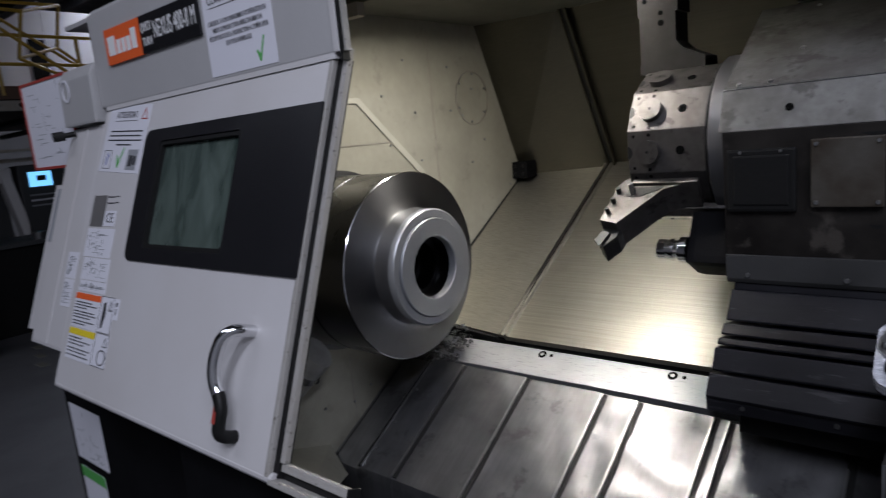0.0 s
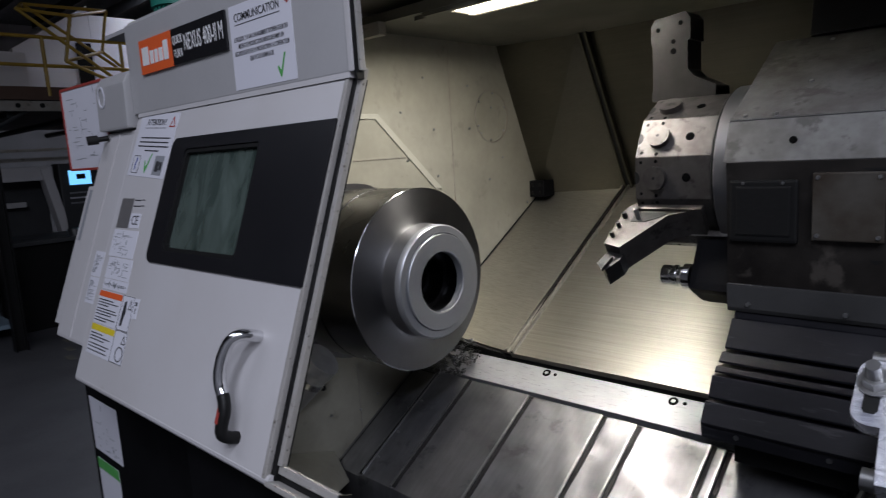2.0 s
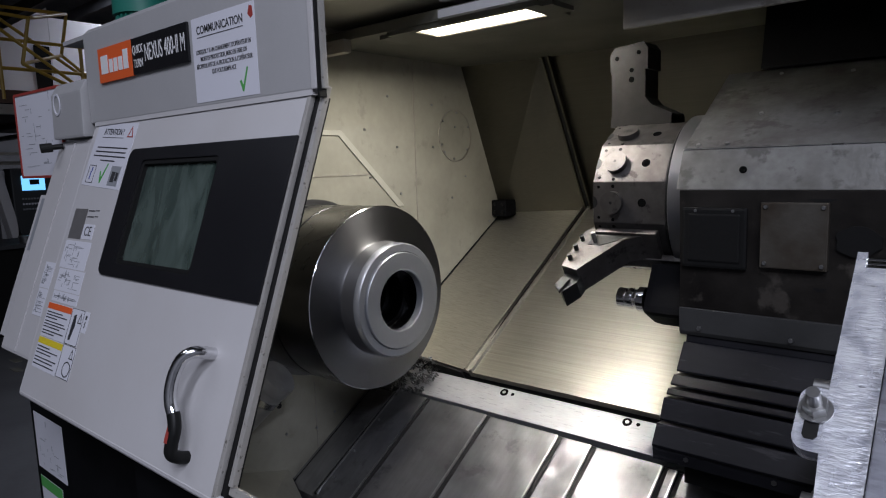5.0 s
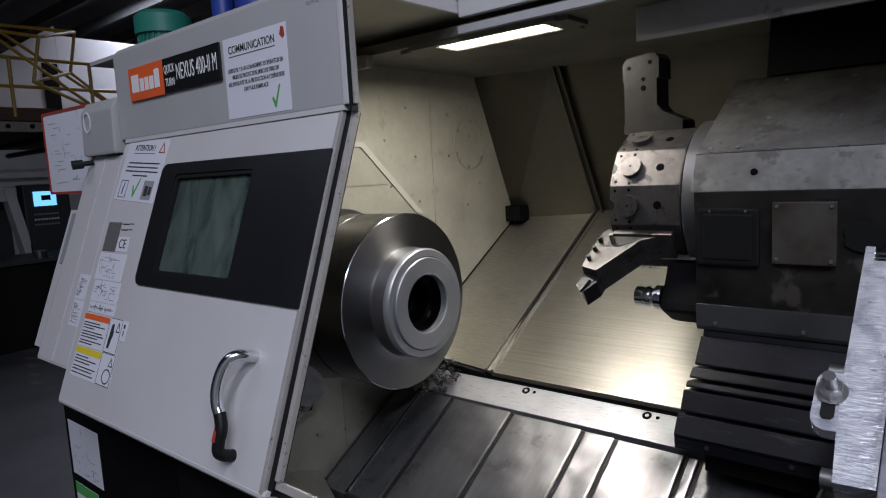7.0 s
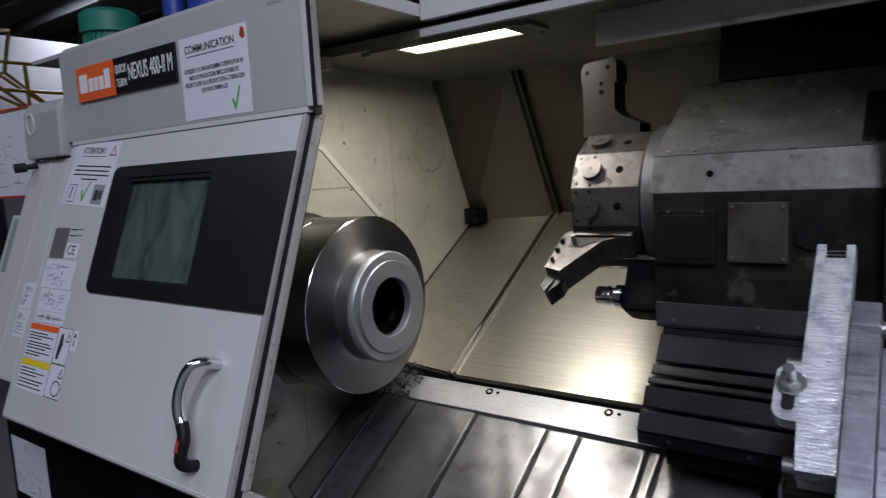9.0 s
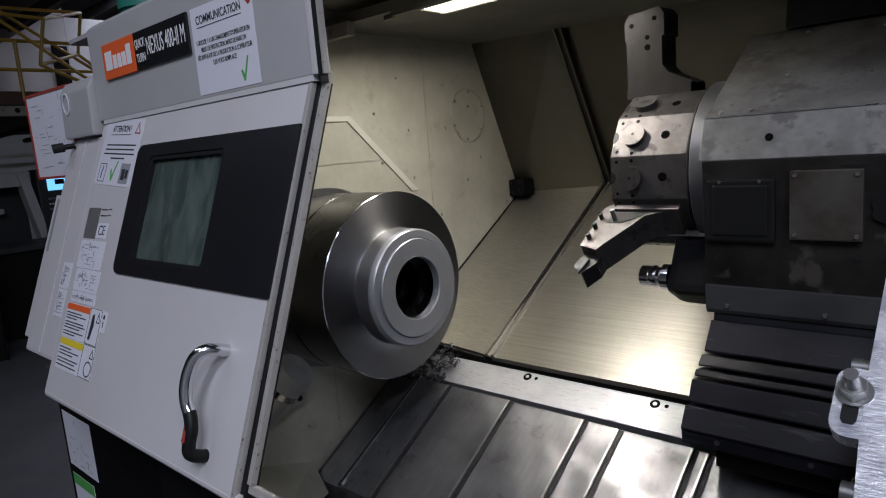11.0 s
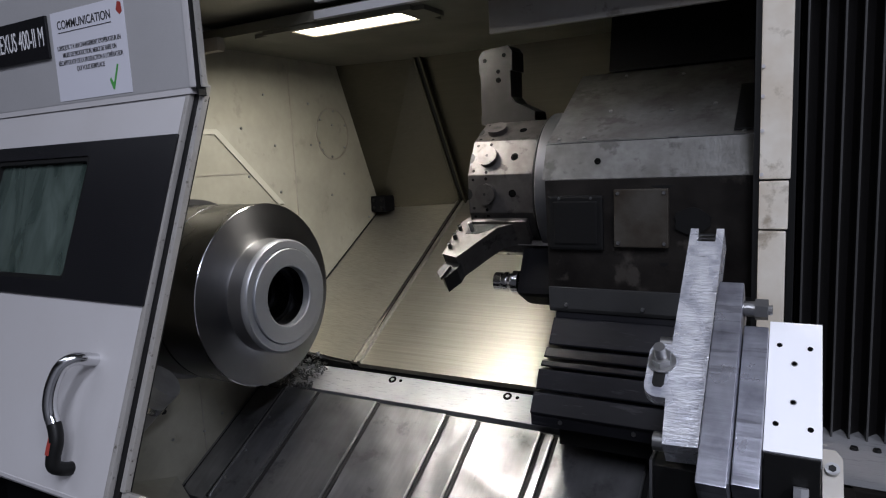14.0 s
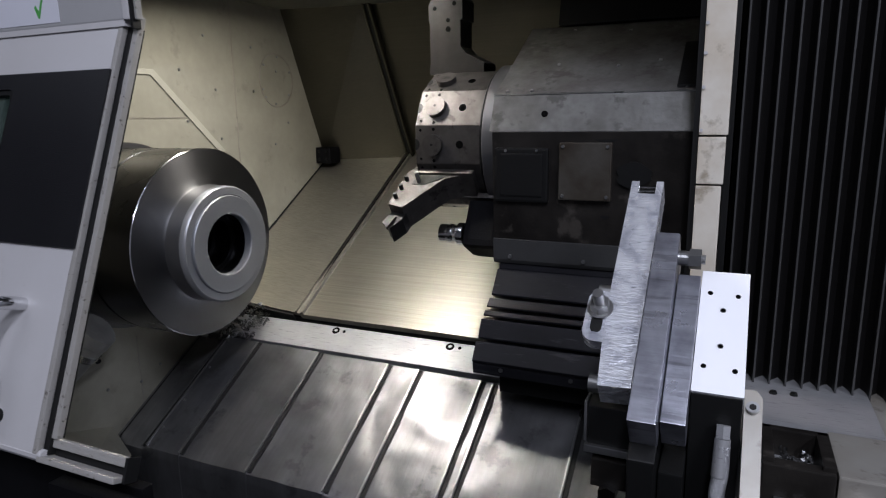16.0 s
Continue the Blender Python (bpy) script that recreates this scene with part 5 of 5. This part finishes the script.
part("grip", bm, M_RUBBER, knob)

base = thing("lathe_plinth", (0.5, -0.2, 0.0), "dark grey machine base below the door", "plinth")
bm = B()
box(bm, -1.105, -0.035, -0.474, 1.2, 0.0, 0.725, None, 0.006)
box(bm, -0.035, 2.5, -0.474, -0.45, 0.0, 0.60)
part("base_box", bm, M_PLINTH, base)
bm = B()
box(bm, -0.035, 0.68, -0.560, -0.535, 0.0, 0.815, None, 0.003)
part("skirt", bm, M_PLINTH, base)
bm = B()
prism(bm, [(-0.474, 0.725), (-0.46, 0.80), (-0.58, 0.865), (-0.40, 0.865), (-0.30, 0.725)], -0.72, -0.04)
part("door_rail", bm, M_DARK, base)
M_FR = Matrix.Translation((0, -0.474, 0.45)) @ Matrix.Rotation(radians(90), 4, "X")
sh = sheet("document_sheet", -1.075, -0.80, 0.005, 0.225, M_FR, M_PAPER, "white printed diagram sheet on the dark base", "sheet")
r = random.Random(9)
for i in range(22):
    a, c = -1.06 + r.random() * 0.2, 0.02 + r.random() * 0.18
    bars(sh, [(a, a + 0.01 + r.random() * 0.05, c, 0.002)] if i % 2 else [(a, a + 0.002, c, 0.01 + r.random() * 0.02)], M_FR, M_INKGREY, name="diagram_line")
sh = sheet("green_label", -1.07, -0.86, -0.22, -0.03, M_FR, M_PAPER, "white label with green heading on the dark base", "label")
bars(sh, [(-1.07, -0.86, -0.075, 0.045)], M_FR, M_GREENP, name="heading_band")

clip = thing("document_holder", (-1.2, -0.33, 1.54), "red-framed plastic document holder with printed sheet", "document holder")
M_CL = Matrix.Translation((-1.255, -0.285, 1.55)) @ Matrix.Rotation(radians(2), 4, "Z") @ Matrix.Rotation(radians(90), 4, "X")
bm = B()
ring_prism(bm, rounded(-0.22, 0.22, 0.0, 0.345, 0.008, 2), rounded(-0.208, 0.208, 0.010, 0.335, 0.006, 2), -0.004, 0.004, M_CL)
part("frame", bm, M_RED, clip)
bm = B()
box(bm, -0.21, 0.21, 0.008, 0.337, -0.002, 0.001, M_CL)
part("sheet", bm, M_PAPER, clip)
r = random.Random(11)
for i in range(30):
    a, c = -0.18 + r.random() * 0.3, 0.03 + r.random() * 0.27
    bars(clip, [(a, a + 0.015 + r.random() * 0.06, c, 0.002)] if i % 3 else [(a, a + 0.002, c, 0.01 + r.random() * 0.03)], M_CL, M_INKGREY, 0.0012, name="diagram_line")

motor = thing("pump_motor", (-1.29, 0.20, 2.075), "green ribbed electric motor standing on the machine roof", "motor")
bm = B()
rod(bm, (-1.29, 0.20, 2.075), (-1.29, 0.20, 2.25), 0.105, 32)
part("body", bm, M_GREEN, motor, smooth=True)
bm = B()
rod(bm, (-1.29, 0.20, 2.25), (-1.29, 0.20, 2.33), 0.125, 36)
rod(bm, (-1.29, 0.20, 2.33), (-1.29, 0.20, 2.35), 0.125, 36, 0.10)
part("fan_cowl", bm, M_GREEN, motor, smooth=True)
for i in range(28):
    a = 2 * math.pi * i / 28
    bm = B()
    box(bm, 0.10, 0.116, -0.003, 0.003, 2.09, 2.245, Matrix.Translation((-1.29, 0.20, 0)) @ Matrix.Rotation(a, 4, "Z"))
    part("rib", bm, M_GREEN, motor)
for k, (x, y, r0, m) in enumerate(((-0.79, 0.20, 0.045, M_BLUE), (-0.58, 0.22, 0.085, M_BLUE))):
    bm = B()
    rod(bm, (x, y, 2.075), (x, y, 2.75), r0, 28)
    rod(bm, (x, y, 2.75), (x, y, 2.80), r0, 28, r0 * 0.6)
    whole("blue_cylinder", bm, m, "blue painted cylinder standing on the machine roof", "cylinder", "blue cylinders", smooth=True)

# ---- workshop behind: mezzanine ----
mez = thing("mezzanine", (-6.8, 2.0, 0.0), "mezzanine with pale drilled edge beam and brown timber deck", "mezzanine")
bm = B()
box(bm, -6.55, -6.50, -6.5, 6.0, 2.245, 2.345, None, 0.004)
box(bm, -6.55, -6.46, -6.5, 6.0, 2.235, 2.247)
beam = part("edge_beam", bm, M_GALV, mez)
for i in range(24):
    y = -2.9 + i * 0.235
    bm = B()
    rod(bm, (-6.502, y, 2.295), (-6.497, y, 2.295), 0.027, 14)
    part("beam_hole", bm, M_DARK, beam)
bm = B()
box(bm, -12, -6.52, -6.5, 6.0, 2.36, 2.50)
part("deck", bm, M_BROWN, mez)
bm = B()
for i in range(12):
    y = -4 + i * 0.8
    rod(bm, (-6.6, y, 2.2), (-11, y, 2.2), 0.04, 6)
part("joists", bm, M_BASE, mez)
bm = B()
box(bm, -6.56, -6.48, -6.5, 6.0, 1.80, 1.83)
box(bm, -6.9, -6.8, -6.5, 6.0, 1.70, 1.74)
part("pipe_rail", bm, M_GALV, mez)
for y in (-1.2, 0.25, 2.6):
    bm = B()
    box(bm, -6.60, -6.50, y - 0.04, y + 0.04, 0, 2.24)
    part("leg", bm, M_BASE, mez)
for a, b in (((-6.55, 0.25, 1.85), (-6.55, -0.5, 2.24)), ((-6.55, 0.25, 1.85), (-6.55, 0.95, 2.24))):
    bm = B()
    rod(bm, a, b, 0.02, 8)
    part("brace", bm, M_BASE, mez)
col = thing("steel_column", (-5.0, 0.2, 0.0), "black steel column of the workshop", "column")
bm = B()
box(bm, -5.05, -4.95, 0.15, 0.16, 0, 5.0)
box(bm, -5.05, -4.95, 0.24, 0.25, 0, 5.0)
box(bm, -5.005, -4.995, 0.16, 0.24, 0, 5.0)
part("i_beam", bm, M_DARK, col)
rail = thing("yellow_railing", (-6.5, 1.0, 2.5), "yellow steel guard railing on the mezzanine edge", "railing")
for z in (2.73, 3.035):
    bm = B()
    rod(bm, (-6.53, -6.0, z), (-6.53, 4.5, z), 0.019, 8)
    part("rail", bm, M_YELLOW, rail, smooth=True)
for y in (-4.1, -3.2, -2.3, -1.4, -0.5, 0.29, 1.19, 2.02, 2.9, 3.7):
    bm = B()
    rod(bm, (-6.53, y, 2.40), (-6.53, y, 3.04), 0.021, 8)
    part("post", bm, M_YELLOW, rail, smooth=True)
gate = thing("loading_gate", (-6.3, 1.5, 2.5), "yellow tilting loading gate of welded tube", "gate")
GA = {"a": (-6.2, 0.90, 3.24), "b": (-6.2, 1.40, 3.22), "c": (-6.9, 1.15, 3.45), "d": (-6.9, 2.05, 3.47), "e": (-6.2, 1.95, 2.45), "f": (-6.9, 2.55, 2.50), "g": (-6.2, 1.30, 2.74), "h": (-6.9, 1.95, 2.98)}
for p, q in ("ab", "ac", "bd", "cd", "ae", "bg", "cf", "dh", "gh", "ef", "eg", "hf"):
    bm = B()
    rod(bm, GA[p], GA[q], 0.019, 8)
    part("tube", bm, M_YELLOW, gate, smooth=True)
cabin = thing("office_cabin", (-9, 2.5, 2.5), "white plastered office cabin with sloping parapet and dark doorway", "cabin")
bm = B()
a = [(-8.5, 1.42, 2.5), (-8.5, 2.42, 2.5), (-8.5, 2.42, 3.88), (-8.5, 1.42, 3.22)]
b = [(x - 0.12, y, z) for x, y, z in a]
va, vb = [bm.verts.new(p) for p in a], [bm.verts.new(p) for p in b]
bm.faces.new(va)
bm.faces.new(vb)
for i in range(4):
    bm.faces.new((va[i], vb[i], vb[(i + 1) % 4], va[(i + 1) % 4]))
part("wall", bm, M_WALL, cabin)
bm = B()
box(bm, -8.62, -8.5, 2.424, 5.6, 2.5, 3.75)
part("side_wall", bm, M_WALL, cabin)
bm = B()
box(bm, -8.498, -8.48, 2.20, 2.40, 2.5, 3.35)
part("doorway", bm, M_DARK, cabin)
for y0, y1, z1, m, lab, nm in ((0.75, 1.35, 3.05, M_WALL, "pale cabinet standing on the mezzanine", "cabinet"), (0.45, 0.72, 2.95, M_BLUE, "blue switch cabinet on the mezzanine", "switch_cabinet"), (0.0, 0.40, 2.90, M_GREY, "grey equipment box on the mezzanine", "equipment_box")):
    bm = B()
    box(bm, -8.2, -7.7, y0, y1, 2.5, z1, None, 0.02)
    whole(nm, bm, m, lab, "box")

# ---- second machine and benches ----
mach = thing("second_machine", (-7.3, 0.6, 0.0), "white and blue machine tool with dark open window", "machine tool")
bm = B()
prism(bm, [(-1.4, 0.0), (-1.4, 1.62), (1.22, 1.62), (1.22, 0.0)], -8.2, -7.25)
part("body", bm, M_BASE, mach)
bm = B()
box(bm, -7.25, -6.9, -1.4, 1.22, 1.48, 1.64, None, 0.02)
part("top_canopy", bm, M_WHITE, mach)
bm = B()
box(bm, -7.2, -6.85, -1.4, 0.36, 0.72, 1.47, None, 0.03)
dl = part("door_leaf", bm, M_WHITE, mach)
bm = B()
box(bm, -6.85, -6.845, -1.3, 0.33, 1.05, 1.32)
part("blue_panel", bm, material("dull_blue_panel", (0.06, 0.09, 0.16), 0.4), dl)
bm = B()
box(bm, -6.848, -6.842, 0.02, 0.16, 1.10, 1.25)
part("window", bm, M_INKGREY, dl)
bm = B()
box(bm, -6.86, -6.82, 0.24, 0.28, 0.85, 1.02, None, 0.008)
part("handle", bm, M_DARK, dl)
bm = B()
m_lean = Matrix.Translation((-6.95, 1.16, 1.5)) @ Matrix.Rotation(radians(10), 4, "X")
box(bm, -0.1, 0.1, -0.06, 0.04, -0.72, 0.12, m_lean, 0.01)
part("white_pillar", bm, M_WHITE, mach)
bm = B()
box(bm, -7.2, -7.1, 0.55, 0.95, 1.18, 1.24, None, 0.01)
part("inner_rail", bm, M_GREY, mach)
ctl = thing("control_panel", (-6.9, 1.45, 0.9), "dark control cabinet with lit blue screen", "control panel")
bm = B()
box(bm, -7.1, -6.85, 1.26, 1.75, 0.85, 1.66, None, 0.015)
part("housing", bm, M_BASE, ctl)
bm = B()
box(bm, -6.85, -6.84, 1.36, 1.60, 1.405, 1.575)
part("screen", bm, material("lit_screen", (0.18, 0.55, 0.95), 0.3, 0, (8, 0.0), (12, 0.3), 0, emit=1.3, dark=(0.02, 0.1, 0.3)), ctl, "lit blue screen")
bm = B()
box(bm, -6.842, -6.836, 1.44, 1.54, 1.47, 1.53)
part("screen_image", bm, M_DARK, ctl)
for z in (1.30, 1.24, 1.18):
    for i in range(9):
        bm = B()
        box(bm, -6.85, -6.842, 1.35 + i * 0.03, 1.368 + i * 0.03, z, z + 0.02)
        part("key", bm, M_PAPER if z == 1.24 else M_INKGREY, ctl)
bench = thing("work_bench", (-5.8, -0.5, 0.0), "dark work bench with pale blue frame", "bench")
M_BENCH = material("pale_blue_frame", (0.16, 0.22, 0.27), 0.5)
bm = B()
box(bm, -6.2, -5.43, -1.8, 0.33, 0.77, 0.82, None, 0.006)
part("bench_top", bm, M_BROWN, bench)
for y in (-1.75, -0.75, 0.26):
    for x in (-6.15, -5.48):
        bm = B()
        box(bm, x, x + 0.05, y, y + 0.05, 0, 0.77, None, 0.003)
        part("leg", bm, M_BENCH, bench)
bm = B()
box(bm, -6.15, -5.45, -1.75, 0.29, 0.13, 0.17)
part("lower_shelf", bm, M_BENCH, bench)
cr = thing("wire_crate", (-5.7, -0.3, 0.17), "dark crate with bright wire rim on the bench shelf", "crate")
bm = B()
box(bm, -6.0, -5.5, -0.75, -0.02, 0.17, 0.42, None, 0.01)
part("crate_body", bm, M_BASE, cr)
bm = B()
tube(bm, [(-5.495, -0.75, 0.43), (-5.495, -0.02, 0.43), (-5.495, -0.0, 0.2)], 0.008, 6)
part("wire_rim", bm, M_STEEL, cr)
bm = B()
box(bm, -5.75, -5.60, -0.50, -0.40, 0.82, 0.90, None, 0.02)
whole("yellow_tool", bm, M_YELLOWP, "yellow hand tool lying on the bench", "tool")
r = random.Random(21)
for i in range(12):
    bm = B()
    y = -0.35 + i * 0.055
    rod(bm, (-5.7 + r.random() * 0.2, y, 0.82), (-5.7 + r.random() * 0.2, y + 0.03, 0.835 + r.random() * 0.03), 0.015 + r.random() * 0.015, 8)
    whole("machined_part", bm, M_STEEL, "small machined steel part on the bench", "part", "parts on the bench")
cab2 = thing("tool_cabinet", (-6.0, 0.9, 0.0), "dark steel cabinet with cluttered top", "cabinet")
bm = B()
box(bm, -6.5, -5.7, 0.42, 1.9, 0.0, 0.86, None, 0.01)
part("cabinet_body", bm, M_DARK, cab2)
bm = B()
box(bm, -6.5, -5.65, 0.40, 1.9, 0.86, 0.90, None, 0.005)
part("cabinet_top", bm, M_BASE, cab2)
for y in (1.02, 1.28, 1.42):
    bm = B()
    rod(bm, (-5.8, y, 0.90), (-5.8, y, 0.97), 0.06, 18, 0.07)
    whole("metal_bowl", bm, M_STEEL, "small metal bowl on the cabinet", "bowl", "bowls on the cabinet", smooth=True)
# overhead duct and lamps of the hall
bm = B()
for i in range(14):
    box(bm, -14, -7.5, -3 + i * 0.9, -2.92 + i * 0.9, 4.55, 4.75)
whole("roof_joists", bm, M_BASE, "dark roof joists", "joists", kind="structure")
bm = B()
box(bm, -13.9, -8.9, -2.0, 0.9, 2.5, 4.4)
whole("wall_mezzanine", bm, M_WALL, "pale partition on the mezzanine", "wall", kind="structure")
bm = B()
for i in range(16):
    box(bm, -4.4 - i * 0.32, -4.25 - i * 0.32, 0.36 + i * 0.09, 0.42 + i * 0.09, 0.001, 0.004)
whole("floor_marking", bm, material("worn_yellow_line", (0.13, 0.12, 0.08), 0.6, 0, (30, 0.6), (8, 0.7), 0.03, 60, dark=(0.08, 0.08, 0.08)), "worn dashed yellow floor line", "line", kind="structure")
whole("chip_chute", slab([(0.0, -0.10, 0.60), (0.12, -0.14, 0.55), (0.40, -0.555, 0.66), (0.0, -0.52, 0.74)], -0.006), M_END, "dull steel chute below the chuck", "chute", kind="structure")
